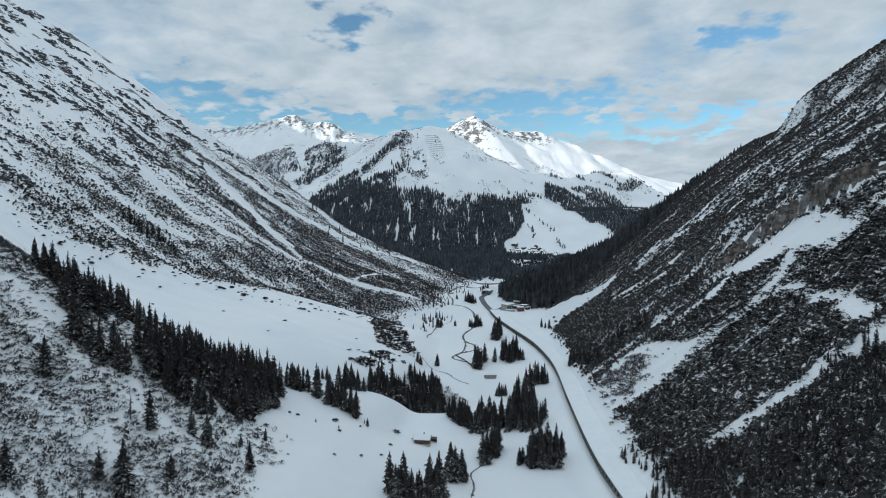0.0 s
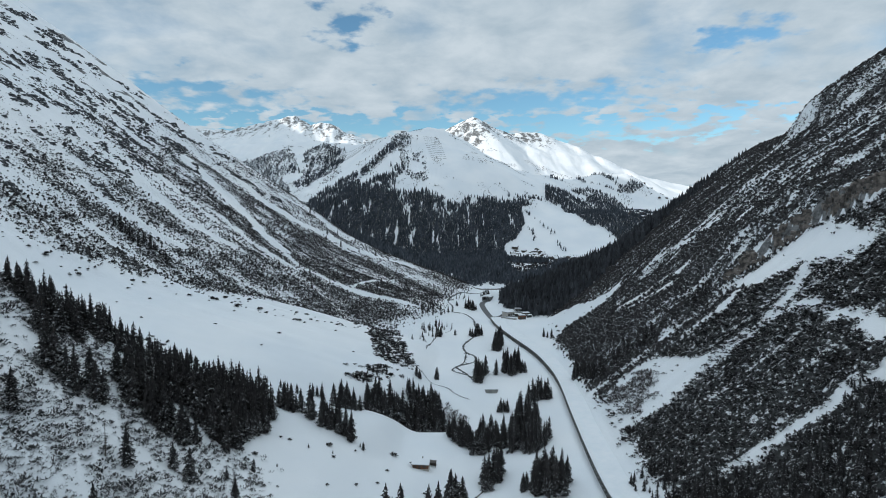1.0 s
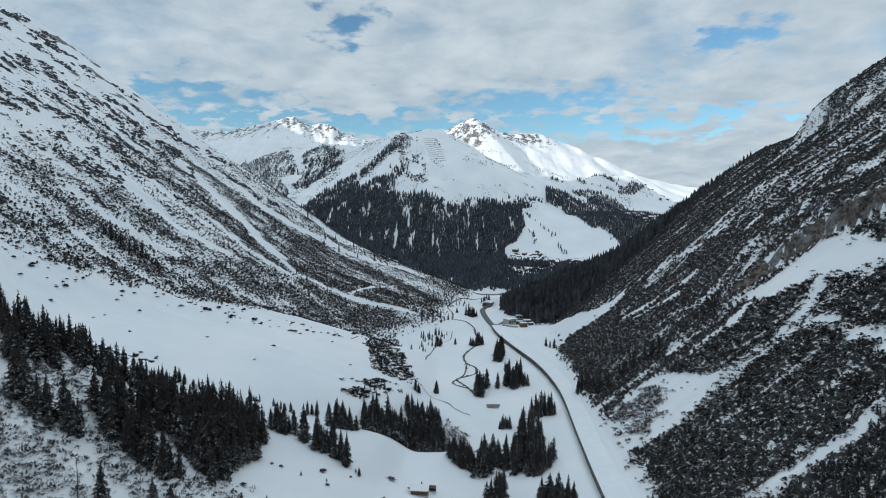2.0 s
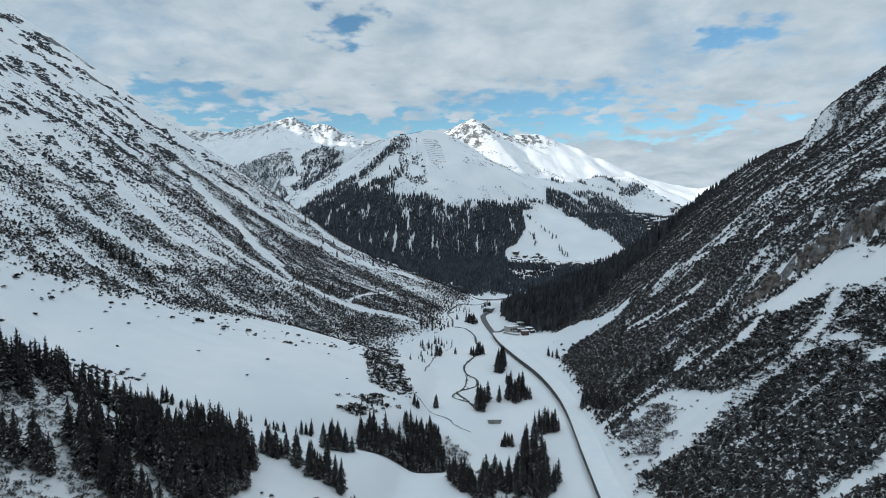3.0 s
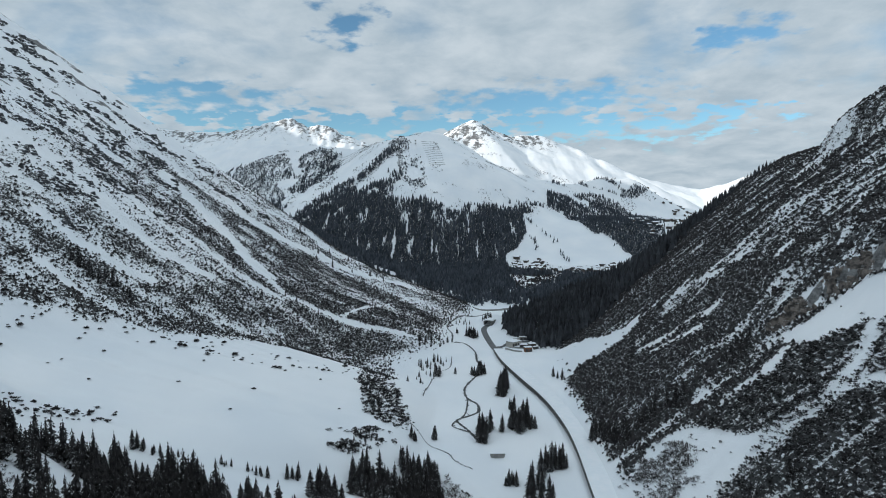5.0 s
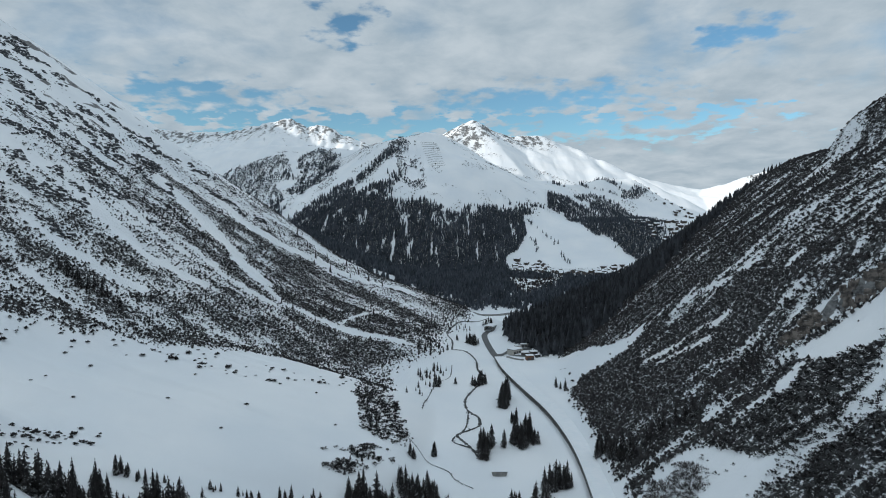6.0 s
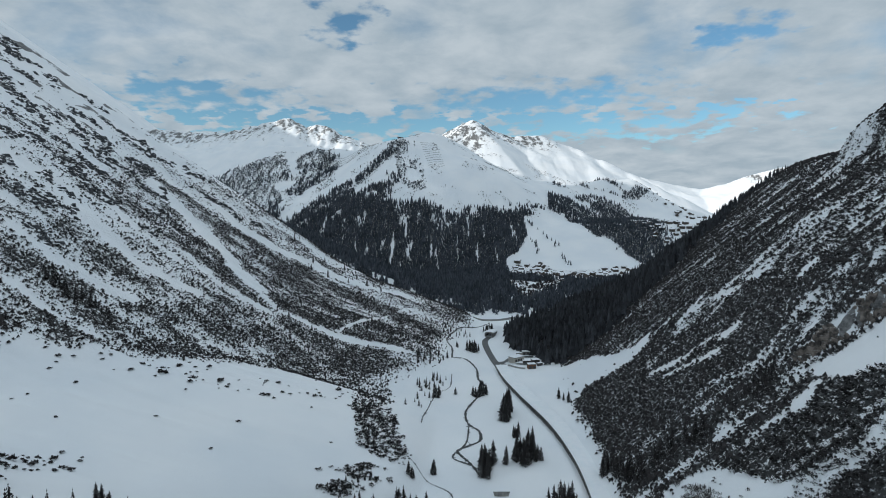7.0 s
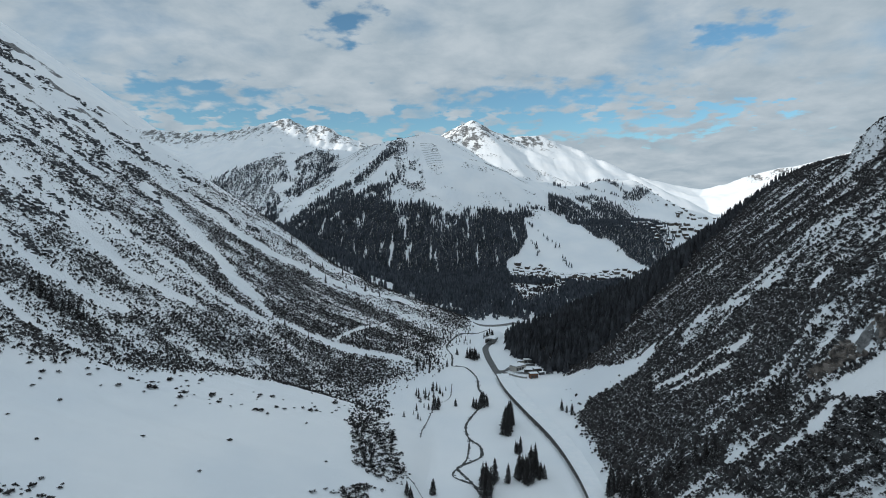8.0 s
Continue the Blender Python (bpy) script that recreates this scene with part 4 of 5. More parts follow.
STANDS = (
    ("dense thicket of dark spruces by the gully", ((125, 24, 19, ((-50, 398), (0, 406))), (30, 12, 16, ((-20, 418), (-2, 420))), (34, 9, 12, ((-24, 428), (-3, 432))), (26, 10, 18, ((42, 379), (58, 376))), (34, 15, 19, ((44, 352), (56, 400))), (20, 9, 17, ((60, 437), (78, 442))), (16, 10, 17, ((50, 345), (60, 366))), (10, 8, 16, ((52, 400), (58, 428))))),
    ("dark spruces along the foot of the scrubby slope", ((26, 8, 14, ((102, 478), (116, 446))), (16, 10, 13, ((116, 446), (150, 440))), (60, 20, 9, ((99, 300), (112, 238))), (150, 30, 9, ((98, 262), (150, 206))), (60, 22, 8, ((122, 236), (166, 226))), (3, 3, 12, ((150, 325), (152, 327))), (9, 8, 13, ((166, 244), (182, 240))), (50, 50, 9, ((140, 225), (190, 240))), (30, 40, 9, ((160, 260), (200, 240))), (14, 12, 10, ((178, 436), (193, 452))), (5, 5, 6, ((191, 490), (194, 497))))),
    ("scattered small spruces on the scrubby slopes", ((12, 10, 13, ((-292, 550), (-266, 545))), (5, 4, 14, ((-262, 548), (-246, 548))), (2, 1, 14, ((-128, 735), (-127, 735))), (16, 22, 10, ((-30, 720), (5, 760))), (12, 10, 9, ((-56, 530), (-42, 482))), (8, 6, 6, ((-60, 424), (-38, 446))),
        (14, 70, 12, ((-200, 930), (-90, 970))), (12, 16, 10, ((-22, 650), (0, 690))), (12, 18, 7, ((-26, 600), (-4, 680))), (9, 10, 7, ((20, 860), (40, 890))), (30, 30, 8, ((-60, 760), (20, 900))), (16, 40, 8, ((-160, 700), (-60, 800))))),
)
CREST_WOOD = ((-168, 234), (-157, 234), (-148, 236), (-139, 222), (-131, 222), (-124, 226), (-119, 236), (-109, 233), (-101, 235), (-91, 246), (-86, 258), (-83, 290), (-85, 314), (-100, 334), (-128, 352), (-140, 343), (-154, 322), (-156, 285), (-172, 258))
SINGLES = ((-139, 222, 17), (-136, 223, 18), (-132, 222, 15), (-130, 224, 16), (-122, 227, 14), (-127, 228, 17), (-148, 235, 14), (-151, 236, 12), (-145, 233, 13), (-124, 226, 15), (-128, 222, 9), (-81, 234, 5), (-92, 197, 8), (-74, 223, 12), (-76, 250, 6), (-90, 223, 13), (-96, 223, 10), (-97, 177, 19), (-115, 153, 12), (-91, 195, 8), (-104, 176, 10), (-134, 198, 14), (-40, 310, 5), (-104, 208, 15), (-63, 290, 2.5), (-52, 292, 2), (-70, 262, 2))


def strip_spots(count, width, tall, line, rng):
    (x0, y0), (x1, y1) = line
    dx, dy = x1 - x0, y1 - y0
    length = max(math.hypot(dx, dy), 1)
    spots = []
    for _ in range(count):
        best, far = None, -1
        for _ in range(6):
            u, v = rng.random(), rng.uniform(-0.5, 0.5) * width
            p = (x0 + u * dx - v * dy / length, y0 + u * dy + v * dx / length)
            d = min((math.hypot(p[0] - q[0], p[1] - q[1]) for q in spots), default=99)
            if d > far:
                best, far = p, d
        spots.append((*best, tall * (0.88 if y0 < 420 else 0.94) * rng.uniform(0.5, 1.18), rng.uniform(0.9, 1.3)))
    return spots


def plant_spruces():
    rng = random.Random(11)
    k = 0
    for label, group, strips in CLUMPS:
        for strip in strips:
            for x, y, h, w in strip_spots(*strip, rng):
                spruce(x, y, h, k, label, group, w)
                k += 1
    for x, y, tall in SINGLES:
        spruce(x, y, tall, k, "dark spruce standing among scrub on the hillside", "single spruces", 1.22)
        k += 1
    for label, strips in STANDS:
        spruce_stand([p for strip in strips for p in strip_spots(*strip, rng)], label)
    x, y, r = strewn(-180, -70, 205, 360, 3.8, 19)
    keep = inside(x, y, CREST_WOOD) & (fbm(x / 13, y / 13, 2, 71) > np.interp(x, (-165, -128, -112), (0.06, 0.0, -0.17)) - 0.13 * step(262, 292, y))
    keep &= ~inside(x, y, ((-147, 226), (-136, 240), (-124, 240), (-112, 228), (-118, 205), (-140, 205))) | (r.rand(len(x)) < 0.12)
    keep &= (seg_distance(x, y, ((-140, 259), (-132, 250))) > 6.5) & (seg_distance(x, y, ((-143, 294), (-127, 277))) > 6)
    spots = [(a, b, float(np.interp(a, (-170, -140, -100), (14, 16, 19))) * rng.uniform(0.62, 1.15), rng.uniform(0.85, 1.2)) for a, b in zip(x[keep], y[keep])]
    front = [p for p in spots if p[1] < 246 - 0.1 * (p[0] + 120)]
    for x, y, h, w in front[:44]:
        spruce(x, y, h, k, "dark spruce at the edge of the crest wood", "spruces of the crest wood", w)
        k += 1
    spruce_stand([p for p in spots if p not in front[:44]], "dense dark spruce wood on the near crest")


plant_spruces()


def bare_tree():
    """A slim snag: tapered stem with short thin boughs."""
    rng = random.Random(6)
    root = new("bare_tree")
    def limb(bm, a, b, r0, r1, sides=5):
        d = (Vector(b) - Vector(a)).normalized()
        u = d.orthogonal().normalized()
        v = d.cross(u)
        rings = [[bm.verts.new(Vector(p) + (u * math.cos(2 * math.pi * i / sides) + v * math.sin(2 * math.pi * i / sides)) * r) for i in range(sides)] for p, r in ((a, r0), (b, r1))]
        for i in range(sides):
            bm.faces.new((rings[0][i], rings[0][(i + 1) % sides], rings[1][(i + 1) % sides], rings[1][i]))
    bm = bmesh.new()
    for k in range(4):
        limb(bm, (0.1 * math.sin(k), 0, 3.2 * k - 0.6), (0.1 * math.sin(k + 1), 0, 3.2 * k + 2.65), 0.20 - 0.045 * k, 0.155 - 0.045 * k)
    part("trunk", bm, BARK, root)
    for k in range(46):
        bm = bmesh.new()
        z = 1.4 + 10.4 * k / 46
        a = rng.uniform(0, 2 * math.pi)
        r = (1.9 - 1.5 * k / 46) * rng.uniform(0.6, 1.1)
        tip = (r * math.cos(a), r * math.sin(a), z + rng.uniform(-0.5, 0.5))
        limb(bm, (0, 0, z), tip, 0.05, 0.012, 4)
        limb(bm, tuple(0.55 * c for c in tip[:2]) + (z,), (tip[0] * 0.9 - 0.35 * math.sin(a), tip[1] * 0.9 + 0.35 * math.cos(a), z + 0.3), 0.03, 0.01, 4)
        part("bough", bm, TWIGS, root)
    root.matrix_basis = pose(-110, 206, float(height(-110, 206)), 2, 1, 30)
    tagged(root, "slim bare grey tree standing among hillside scrub", "tree")


bare_tree()


# ---- road, avalanche gallery and tunnel ----
def along(line, gap):
    """Even points on a line of the plan, with the way it runs."""
    pts = [Vector(p) for p in line]
    out, rest = [], 0.0
    for a, b in zip(pts, pts[1:]):
        d = (b - a).length
        while rest < d:
            out.append((a.lerp(b, rest / d), (b - a).normalized()))
            rest += gap
        rest -= d
    return out


def ribbon(line, width, lift, gap=4.0, fixed=None, wobble=0.0, thick=0.0):
    """A strip laid along a line of the plan, on the ground or at a fixed height."""
    rng = random.Random(len(line))
    bm = bmesh.new()
    last = None
    for p, d in along(line, gap):
        side = Vector((d.y, -d.x))
        w = width * (1 + wobble * rng.uniform(-1, 1)) / 2
        row = []
        for s in (-1, 1):
            q = p + side * s * w
            z = fixed if fixed is not None else float(height(q.x, q.y))
            row.append(bm.verts.new((q.x, q.y, z + lift)))
        if last:
            bm.faces.new((last[0], last[1], row[1], row[0]))
        last = row
    if thick:
        made = bmesh.ops.extrude_face_region(bm, geom=bm.faces[:])["geom"]
        for v in made:
            if isinstance(v, bmesh.types.BMVert):
                v.co.z -= thick
    bmesh.ops.recalc_face_normals(bm, faces=bm.faces[:])
    return bm


def smooth_line(line, steps=6):
    """A line of the plan rounded through its stations."""
    pts = [Vector(p) for p in line]
    pts = [2 * pts[0] - pts[1]] + pts + [2 * pts[-1] - pts[-2]]
    out = []
    for a, b, c, d in zip(pts, pts[1:], pts[2:], pts[3:]):
        for i in range(steps):
            t = i / steps
            out.append(0.5 * (2 * b + (c - a) * t + (2 * a - 5 * b + 4 * c - d) * t * t + (3 * b - a - 3 * c + d) * t ** 3))
    return out + [pts[-2]]


ROAD_LINE = smooth_line([(x, y) for x, y in zip(GALLERY_X, GALLERY_Y)])
GALLERY_LINE = [p for p in ROAD_LINE if 120 < p.y < 743]


def setting(name, bm, mat, label, category, kind="structure"):
    me = bpy.data.meshes.new(name)
    bm.to_mesh(me)
    bm.free()
    me.materials.append(mat)
    return tagged(new(name, me), label, category, kind=kind)


def shifted(line, off):
    out = []
    for k, p in enumerate(line):
        d = (line[min(k + 1, len(line) - 1)] - line[max(k - 1, 0)]).normalized()
        out.append(p + Vector((d.y, -d.x)) * off)
    return out


setting("road", ribbon(shifted(ROAD_LINE, 4.2), 7.6, 0.40, fixed=ROAD_Z), ASPHALT, "wet dark asphalt mountain road cleared of snow", "road")


def gallery():
    root = new("avalanche_gallery")
    part("roof_slab", ribbon(shifted(GALLERY_LINE, 4.0), 9.8, 4.6, fixed=ROAD_Z, thick=0.35), DARK_CONCRETE, root)
    part("roof_snow", ribbon(shifted(GALLERY_LINE, 6.4), 14.4, 5.25, fixed=ROAD_Z, thick=0.60), SNOW, root, "smooth snow on the roof")
    part("back_wall", ribbon(shifted(GALLERY_LINE, 8.4), 0.7, 4.24, fixed=ROAD_Z, thick=4.5), DARK_CONCRETE, root)
    part("parapet", ribbon(shifted(GALLERY_LINE, -0.2), 0.3, 0.5, fixed=ROAD_Z, thick=1.2), DARK_CONCRETE, root)
    bm = boxes((-0.35, 0.35, -0.40, 0.40, -0.3, 4.27), bevel=0.06)
    column = bpy.data.meshes.new("column")
    bm.to_mesh(column)
    bm.free()
    column.materials.append(CONCRETE)
    for p, d in along(shifted(GALLERY_LINE, 0.25), 4.6):
        ob = part("column", column, None, root)
        ob.matrix_basis = pose(p.x, p.y, ROAD_Z, 0, 0, math.degrees(math.atan2(d.y, d.x)) - 90)
    return tagged(root, "long concrete avalanche gallery with columns under snow", "avalanche gallery")


gallery()


def tunnel_portal():
    root = new("tunnel_portal")
    bm = bmesh.new()
    # a face with an arched opening, with depth behind it
    outer = [(-5.8, -0.5), (-5.8, 4.8), (-4.4, 6.2), (-2, 6.6), (2, 6.6), (4.4, 6.2), (5.8, 4.8), (5.8, -0.5)]
    arch = [(4.6 * math.cos(a), 1.6 + 4.0 * math.sin(a)) for a in [math.pi * k / 12 for k in range(13)]]
    arch = [(4.6, -0.5)] + arch + [(-4.6, -0.5)]
    ring = outer + arch
    vs = [bm.verts.new((x, 0, z)) for x, z in ring]
    edges = [bm.edges.new((vs[i], vs[(i + 1) % len(vs)])) for i in range(len(vs))]
    bmesh.ops.triangle_fill(bm, edges=edges, use_beauty=True)
    made = bmesh.ops.extrude_face_region(bm, geom=bm.faces[:])["geom"]
    bmesh.ops.translate(bm, verts=[v for v in made if isinstance(v, bmesh.types.BMVert)], vec=(0, 22, 0))
    bmesh.ops.recalc_face_normals(bm, faces=bm.faces[:])
    part("portal_wall", bm, DARK_CONCRETE, root)
    part("inner_wall", boxes((-4.8, 4.8, 21.0, 22.0, -0.5, 6.0)), DARK_CONCRETE, root)
    cap = bmesh.new()
    bmesh.ops.create_icosphere(cap, subdivisions=3, radius=1.0)
    for v in cap.verts:
        lump = 1 + 0.18 * math.sin(3 * v.co.x + 1) * math.cos(4 * v.co.y)
        v.co = (v.co.x * 7.2 * lump, 11.5 + v.co.y * 11 * lump, max(v.co.z, -0.2) * 2.2 * lump + 6.0)
    part("snow_cap", cap, SNOW, root)
    root.matrix_basis = pose(63.6, 896.5, ROAD_Z + 0.3, 0, 0, -24)
    return tagged(root, "concrete arched road tunnel portal under a snow mound", "tunnel portal")


tunnel_portal()
setting("side_road", ribbon(smooth_line([(62, 764), (72, 768), (78, 776), (88, 778), (106, 776)]), 6, 0.5), ASPHALT, "dark wet side road to the works yard", "road")
setting("yard_lane", ribbon(smooth_line([(64, 768), (70, 757), (76, 745), (84, 737), (96, 731)]), 5.5, 0.55), ASPHALT, "dark wet lane across the works yard", "road")
setting("yard_wall", ribbon(smooth_line([(71, 734), (76, 726), (84, 719), (89, 717)]), 0.6, 1.6, thick=2.6), CONCRETE, "low pale retaining wall of the works yard", "wall")
FAR_BEND = smooth_line([(50, 1004), (62, 998), (78, 998), (96, 1006), (116, 1022)])
setting("far_road", ribbon(FAR_BEND, 7, 1.2), ASPHALT, "dark road bend beyond the tunnel", "road")
setting("retaining_wall", ribbon(shifted(FAR_BEND, 4.2), 0.6, 1.4, thick=4.0), CONCRETE, "pale concrete retaining wall below the road bend", "wall")


def crag_blocks():
    """Broken limestone of the cliff: tall slabs and ledges, block by block."""
    rng = np.random.RandomState(9)
    v = np.array([(a, b, c) for c in (-1, 0.2, 1) for b in (-1, 1) for a in (-1, 1)], float)
    f = [(8, 9, 11), (8, 11, 10)]
    for k in (0, 4):
        for p, q in ((0, 1), (1, 3), (3, 2), (2, 0)):
            f += [(k + p, k + q, k + q + 4), (k + p, k + q + 4, k + p + 4)]
    n = 900
    x = 202 + 84 * rng.rand(n)
    deep = rng.rand(n)
    y = cliff_foot(x, np.full(n, 425.0)) - 2.2 + 7.0 * deep
    keep = (np.abs(x - 250) > 2.2) & (fbm(x / 7, deep, 2, 91) > 0.3 * deep - 0.32)
    x, y = x[keep], y[keep]
    n = len(x)
    w = 0.45 + 0.9 * rng.rand(n) ** 2
    sizes = np.stack([w * 1.3, w * 0.9, w * (0.9 + 1.6 * rng.rand(n))], 1)
    v, f = merged(v, f, np.stack([x, y, height(x, y) - 0.3 * w], 1), sizes, 6.3 * rng.rand(n), 3, 0.75)
    tagged(new("cliff_blocks", fast_mesh("cliff_blocks", v, f, ROCK)), "broken grey-tan limestone cliff above the snow apron", "rock", kind="stuff")


crag_blocks()


def outcrops():
    """Dark rock heads that break through the snow high on the steep slope."""
    x, y, rng = strewn(-640, -130, 420, 960, 2.6, 45)
    wall = left_wall(x, y)
    keep = (wall > 150) & (fbm(x / 20, y / 15, 4, 62) > np.interp(wall, (150, 210, 300), (0.22, 0.10, 0.06))) & (rng.rand(len(x)) < 0.75)
    x, y = x[keep], y[keep]
    n = len(x)
    v = np.array([(a, b, c) for c in (-1, 1) for b in (-1, 1) for a in (-1, 1)], float)
    v[4:, :2] *= 0.6
    f = [(4, 5, 7), (4, 7, 6)]
    for p, q in ((0, 1), (1, 3), (3, 2), (2, 0)):
        f += [(p, q, q + 4), (p, q + 4, p + 4)]
    w = 0.5 + 1.3 * rng.rand(n) ** 2
    v, f = merged(v, f, np.stack([x, y, height(x, y)], 1), np.stack([w * 2.3, w * 0.75, w * 0.8], 1), 0.25 + 0.7 * rng.randn(n) * 0.5, 6, 0.6)
    tagged(new("rock_outcrops", fast_mesh("rock_outcrops", v, f, DARK_ROCK)), "dark rock heads poking through snow high on the slope", "rock", kind="stuff")


outcrops()

# ---- stream ----
STREAMS = (
    (1.9, ((12, 762), (26, 767), (37, 732), (37, 689), (43, 664), (38, 648), (23, 606), (20, 587), (22, 567), (29, 554), (29, 536), (22, 527), (14, 520), (12, 513), (21, 495), (25, 483))),
    (1.3, ((22, 567), (19, 534), (14, 520), (9, 511), (9, 503), (21, 495))),
    (1.9, ((69, 971), (44, 930), (22, 898), (7, 840), (13, 805), (12, 762))),
    (0.7, ((11, 706), (8, 663), (-5, 639), (-13, 584), (-15, 553))),
    (0.5, ((-28, 492), (-17, 483), (-8, 468), (4, 458), (9, 447), (20, 440))),
    (0.6, ((24, 330), (20, 318), (21, 308), (14, 292), (15, 280), (12, 262))),
)
for width, line in STREAMS:
    setting("water", ribbon(smooth_line(line), width, 0.22, gap=1.5, wobble=0.55), WATER, "narrow dark open stream winding through snow", "stream")


def stones():
    rng = np.random.RandomState(5)
    pts = []
    for width, line in STREAMS:
        for p, d in along(smooth_line(line), 1.6):
            if rng.rand() < 0.55:
                pts.append((p.x + width * rng.randn() * 0.55, p.y + width * rng.randn() * 0.55))
    x, y = np.array(pts).T
    s = 0.3 + 0.8 * rng.rand(len(x)) ** 2
    bm = bmesh.new()
    bmesh.ops.create_icosphere(bm, subdivisions=1, radius=0.8)
    v = [tuple(q.co) for q in bm.verts]
    f = [[q.index for q in face.verts] for face in bm.faces]
    bm.free()
    v, f = merged(v, f, np.stack([x, y, height(x, y) + 0.1], 1), np.stack([s, s * 1.2, s * 0.7], 1), 6 * rng.rand(len(x)), 4, 0.4)
    tagged(new("stream_stones", fast_mesh("stream_stones", v, f, DARK_ROCK)), "dark wet stones along the stream banks", "stones", kind="stuff")


stones()


# ---- buildings ----
def gable(bm, x0, x1, y0, y1, z, rise, over, thick):
    """Two sloping roof slabs over a ridge along x."""
    ym = (y0 + y1) / 2
    for ya in (y0 - over, y1 + over):
        drop = rise * over / (ym - y0)
        a = [(x0 - over, ya, z - drop), (x1 + over, ya, z - drop), (x1 + over, ym, z + rise), (x0 - over, ym, z + rise)]
        low = [bm.verts.new(p) for p in a]
        high = [bm.verts.new((p[0], p[1], p[2] + thick)) for p in a]
        for q in ((low[0], low[1], low[2], low[3]), (high[3], high[2], high[1], high[0]), (low[0], high[0], high[1], low[1]), (low[1], high[1], high[2], low[2]), (low[2], high[2], high[3], low[3]), (low[3], high[3], high[0], low[0])):
            bm.faces.new(q)
    bmesh.ops.recalc_face_normals(bm, faces=bm.faces[:])
    return bm


def house_walls(x0, x1, y0, y1, z, rise):
    bm = boxes((x0, x1, y0, y1, -1.5, z))
    ym = (y0 + y1) / 2
    for x in (x0, x1):
        s = 0.02 if x == x0 else -0.02
        vs = [bm.verts.new((x + s, y0, z)), bm.verts.new((x + s, y1, z)), bm.verts.new((x + s, ym, z + rise))]
        bm.faces.new(vs)
    return bm


def hut():
    root = new("alpine_hut")
    part("wall", house_walls(-3.6, 3.6, -2.6, 2.6, 2.6, 1.2), TIMBER, root)
    part("base", boxes((-3.75, 3.75, -2.75, 2.75, -2.0, 0.5)), PLASTER, root)
    part("roof", gable(bmesh.new(), -3.6, 3.6, -2.6, 2.6, 2.62, 1.2, 0.6, 0.16), DARK_TIMBER, root)
    part("roof_snow", gable(bmesh.new(), -3.55, 3.55, -2.55, 2.55, 2.8, 1.2, 0.55, 0.35), SNOW, root, "thick white snow on the roof")
    part("chimney", boxes((0.4, 0.9, 0.6, 1.1, 3.2, 4.9), bevel=0.03), DARK_TIMBER, root)
    door = part("door", boxes((-0.9, 0.1, -2.68, -2.58, 0.4, 2.3), bevel=0.02), DARK_TIMBER, root)
    part("handle", boxes((-0.05, 0.03, -2.76, -2.68, 1.25, 1.4)), STEEL, door)
    for x in (-2.6, 1.6):
        w = part("window", boxes((x, x + 0.9, -2.66, -2.58, 1.1, 2.0)), DARK_TIMBER, root)
        part("shutter", boxes((x - 0.5, x - 0.04, -2.68, -2.6, 1.05, 2.05)), DARK_TIMBER, w)
    root.matrix_basis = pose(-11, 313, float(height(-11, 313)) + 0.3, 0, 0, -6) @ Matrix.Scale(1.12, 4)
    tagged(root, "small reddish-brown timber hut with snow on its roof", "hut")
    shed = new("wood_shed")
    part("roof", boxes((-2.2, 2.2, -1.6, 1.6, 2.0, 2.2), bevel=0.03), DARK_TIMBER, shed)
    for x in (-2, 1.9):
        for y in (-1.5, 1.4):
            part("post", boxes((x, x + 0.14, y, y + 0.14, -1.5, 2.0)), DARK_TIMBER, shed)
    part("back", boxes((-2.0, 2.0, 1.3, 1.42, -1.0, 1.95)), DARK_TIMBER, shed)
    shed.matrix_basis = pose(-5.5, 320, float(height(-5.5, 320)) + 0.3, 0, 0, -6)
    tagged(shed, "open dark timber shed behind the hut", "shed")
    boom = new("timber_rail")
    part("rail", boxes((-4.5, 0, -0.15, 0.15, 1.1, 1.4)), DARK_TIMBER, boom)
    for x in (-4.4, -2.2, -0.2):
        part("post", boxes((x, x + 0.14, -0.07, 0.07, -1.2, 1.2)), DARK_TIMBER, boom)
    boom.matrix_basis = pose(-7.8, 319.5, float(height(-9, 319.5)) + 0.2, 0, 0, -6)
    tagged(boom, "dark timber rail between hut and shed", "rail")


hut()


def check_dam():
    root = new("check_dam")
    bm = bmesh.new()
    low, high = [(-3.8, 0, -1.5), (3.8, 0, -1.5)], [(5.2, 0.5, 2.6), (-5.2, 0.5, 2.6)]
    vs = [bm.verts.new(p) for p in low + high]
    bm.faces.new(vs)
    made = bmesh.ops.extrude_face_region(bm, geom=bm.faces[:])["geom"]
    bmesh.ops.translate(bm, verts=[v for v in made if isinstance(v, bmesh.types.BMVert)], vec=(0, 1.2, 0))
    bmesh.ops.recalc_face_normals(bm, faces=bm.faces[:])
    part("wall", bm, CONCRETE, root)
    part("snow_cap", boxes((-5.3, 5.3, 0.35, 1.9, 2.6, 2.95), bevel=0.12), SNOW, root)
    for x in (-3.6, -1.8, 0, 1.8, 3.6):
        part("joint", boxes((x - 0.08, x + 0.08, 0.05, 0.5, 0.2, 2.4)), DARK_CONCRETE, root)
    root.matrix_basis = pose(37, 460, float(height(37, 460)) + 0.4, 0, 0, 0)
    tagged(root, "low grey concrete check dam capped with snow", "dam")


check_dam()


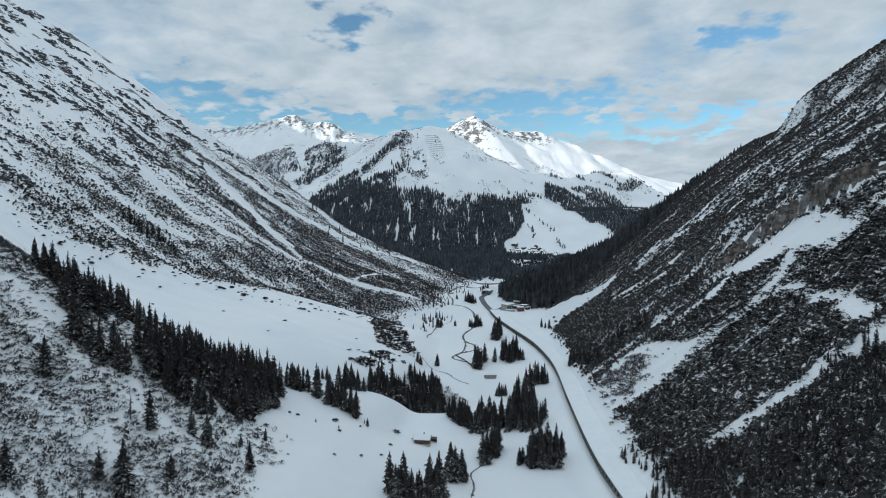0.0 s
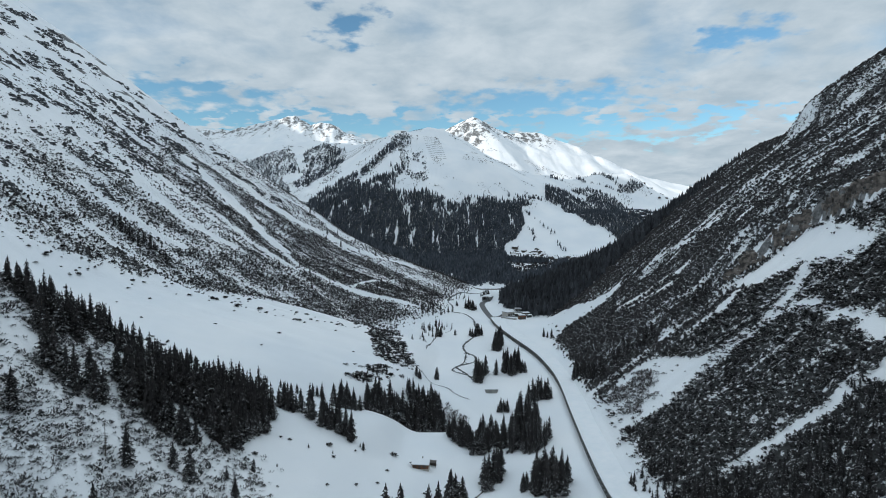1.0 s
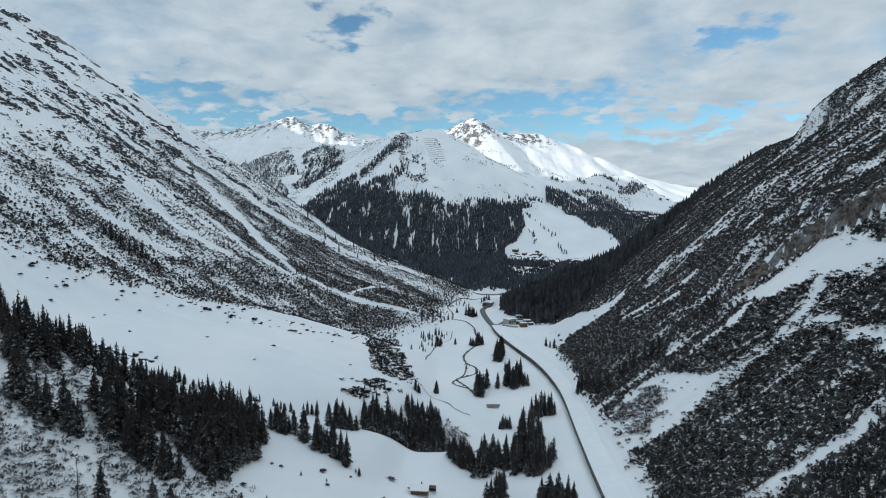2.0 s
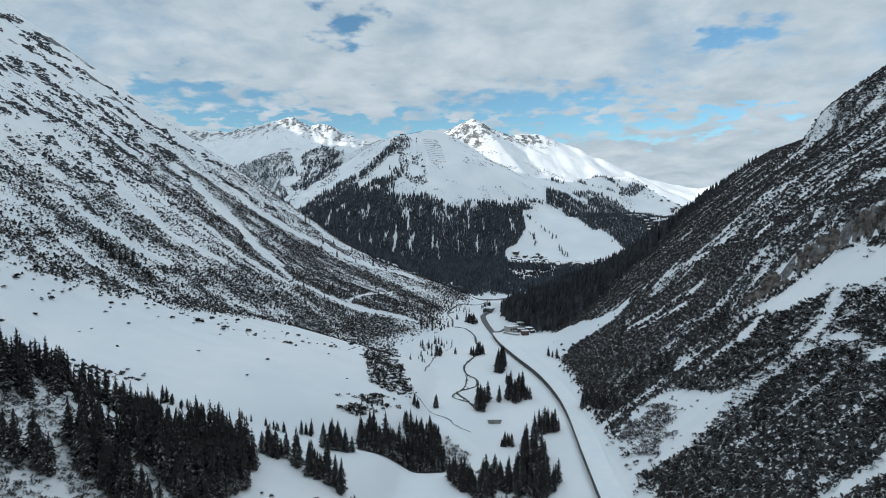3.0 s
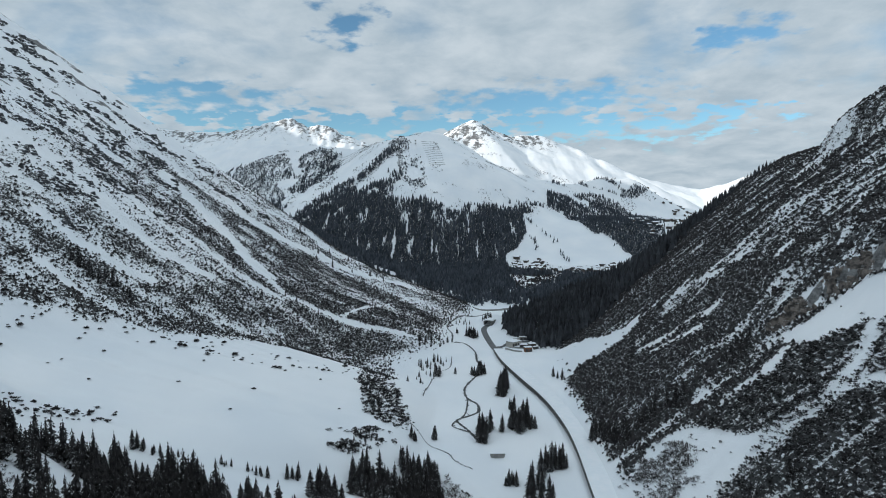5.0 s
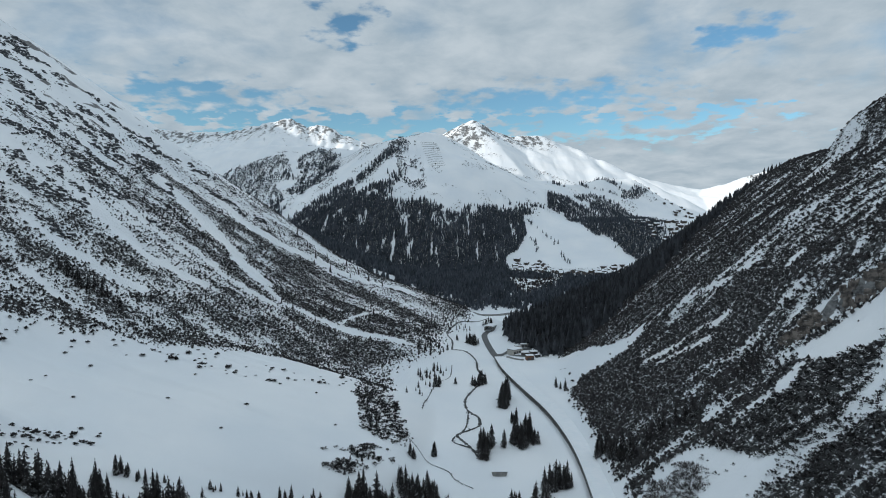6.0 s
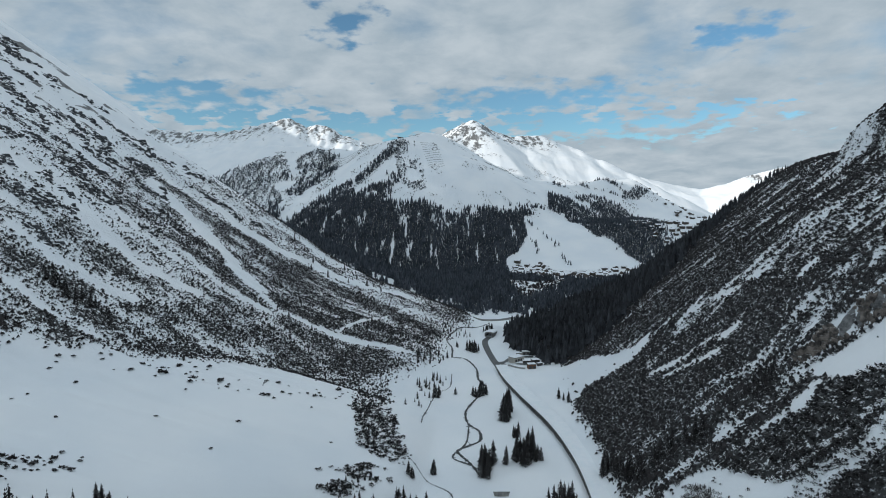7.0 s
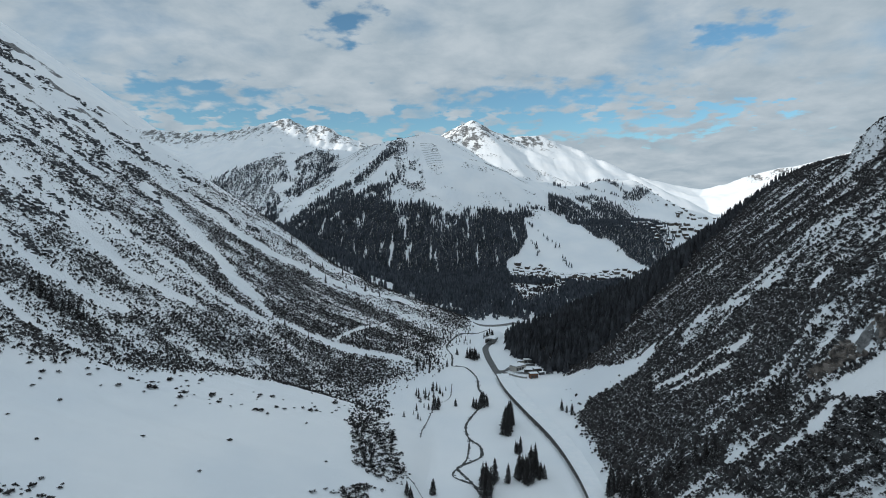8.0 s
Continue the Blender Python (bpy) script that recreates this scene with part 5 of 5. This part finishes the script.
def yard():
    for name, x, y, turn, w, d, h, wall, label in (
        ("garage", 94, 719, 8, 8, 6, 4.6, TIMBER, "flat-roofed red-brown garage under snow"),
        ("depot", 84, 764, 38, 15, 10, 4.6, PLASTER, "low depot with a snow-covered flat roof"),
        ("store_shed", 98, 753, 5, 13, 5, 3.4, PLASTER, "low pale store shed with snow on top"),
        ("store_shed", 93, 741, -4, 10, 4, 2.8, DARK_TIMBER, "low dark store shed with snow on top"),
        ("workshop", 101, 738, 12, 8, 6, 4.0, DARK_TIMBER, "small dark workshop with a snowy roof"),
        ("container", 104, 728, 30, 6, 2.5, 2.6, STEEL, "dark steel storage container under snow"),
        ("container", 90, 786, 12, 7, 2.6, 2.6, PLASTER, "pale storage container under snow"),
        ("salt_store", 99, 787, 0, 11, 5, 3.6, CONCRETE, "concrete salt store with snow on its roof"),
    ):
        root = new(name)
        part("wall", boxes((-w / 2, w / 2, -d / 2, d / 2, -1.5, h)), wall, root)
        part("roof", boxes((-w / 2 - 0.4, w / 2 + 0.4, -d / 2 - 0.4, d / 2 + 0.4, h, h + 0.25)), STEEL, root)
        part("roof_snow", boxes((-w / 2 - 0.3, w / 2 + 0.3, -d / 2 - 0.3, d / 2 + 0.3, h + 0.25, h + 0.7), bevel=0.15), SNOW, root)
        for k in range(int(w // 4)):
            x0 = -w / 2 + 0.8 + k * 4
            part("gate", boxes((x0, x0 + 2.8, -d / 2 - 0.08, -d / 2, 0, min(3.0, h - 0.6))), STEEL, root)
        root.matrix_basis = pose(x, y, float(height(x, y)), 0, 0, turn)
        tagged(root, label, "shed")


yard()


def chalets():
    """Two villages of wooden houses with broad snowy roofs."""
    walls = [house_walls(-6, 6, -4.5, 4.5, 5.0, 2.2), house_walls(-8, 8, -5.5, 5.5, 6.5, 2.6)]
    roofs = [gable(bmesh.new(), -6, 6, -4.5, 4.5, 5.05, 2.2, 1.1, 0.3), gable(bmesh.new(), -8, 8, -5.5, 5.5, 6.55, 2.6, 1.2, 0.3)]
    caps = [gable(bmesh.new(), -5.9, 5.9, -4.4, 4.4, 5.4, 2.2, 1.0, 0.5), gable(bmesh.new(), -7.9, 7.9, -5.4, 5.4, 6.9, 2.6, 1.1, 0.5)]
    made = []
    for k in range(2):
        for wall in (DARK_TIMBER, VILLAGE_TIMBER):
            root = new("chalet")
            part("wall", walls[k].copy(), wall, root)
            part("roof", roofs[k].copy(), DARK_TIMBER, root)
            part("roof_snow", caps[k].copy(), SNOW, root)
            h, w, d = (5.0, 6, 4.5) if k == 0 else (6.5, 8, 5.5)
            for z in (0.9, 3.4):
                for x in (-0.65, -0.2, 0.25):
                    part("window", boxes((x * w, x * w + 1.5, -d - 0.06, -d, z, z + 1.3)), DARK_TIMBER if wall == VILLAGE_TIMBER else STEEL, root)
            part("balcony", boxes((-w * 0.8, w * 0.8, -d - 1.3, -d - 0.07, 2.6, 3.3)), DARK_TIMBER, root)
            made.append(tagged(root, "wooden chalet with a snowy roof in the far village", "house", "chalets of the village"))
    rng = random.Random(3)
    spots = []
    for count, x0, x1, y0, y1 in ((30, 175, 300, 1575, 1690), (34, 250, 430, 1520, 1640), (12, 430, 530, 1590, 1700), (10, 190, 290, 1690, 1740), (34, 600, 760, 1900, 2100), (24, 900, 1170, 2490, 2820), (14, 620, 800, 1835, 1990)):
        for _ in range(count):
            for _ in range(20):
                p = (rng.uniform(x0, x1), rng.uniform(y0, y1))
                if all(math.hypot(p[0] - q[0], p[1] - q[1]) > 16 for q in spots):
                    break
            spots.append(p)
    for k, (x, y) in enumerate(spots):
        m = pose(x, y, float(height(x, y)), 0, 0, rng.choice((0, 90, 15, -20, 70)) + rng.uniform(-8, 8))
        if k < len(made):
            made[k].matrix_basis = m
        else:
            copy_thing(made[rng.randrange(4)], m)


chalets()


# ---- on the mountains ----
def avalanche_fences():
    rows = []
    for x0, x1, y0, gap, n in ((-75, -15, 2300, 15, 12), (-560, -450, 2600, 24, 4), (-400, -250, 2500, 24, 4)):
        for k in range(n):
            rows.append((x0 + 0.22 * gap * k, x1 + 0.17 * gap * k, y0 - gap * k))
    for x0, x1, y in rows:
        root = new("avalanche_fence")
        n = int((x1 - x0) / 9)
        bm = bmesh.new()
        last = None
        for k in range(n + 1):
            x = x0 + (x1 - x0) * k / n
            z = float(height(x, y))
            row = [bm.verts.new((x, y, z)), bm.verts.new((x, y - 0.4, z)), bm.verts.new((x, y + 0.7, z + 0.9)), bm.verts.new((x, y + 1.1, z + 0.9))]
            if last:
                for i in range(4):
                    bm.faces.new((last[i], last[(i + 1) % 4], row[(i + 1) % 4], row[i]))
            last = row
        bmesh.ops.recalc_face_normals(bm, faces=bm.faces[:])
        part("rack", bm, STEEL, root)
        tagged(root, "row of dark steel avalanche fencing on snow", "snow fence", "avalanche fences")


avalanche_fences()


def lift_station():
    root = new("lift_station")
    part("building", boxes((-8, 8, -5, 5, -6, 4), bevel=0.3), DARK_TIMBER, root)
    part("roof", boxes((-10, 9, -6, 6, 4, 5), bevel=0.3), STEEL, root)
    part("window_band", boxes((-7, 7, -5.1, -5, 1, 3)), STEEL, root)
    root.matrix_basis = pose(-152, 2352, float(height(-152, 2352)) - 1, 0, 0, 5)
    tagged(root, "dark cable-car summit station on the snowy ridge", "lift station")


lift_station()
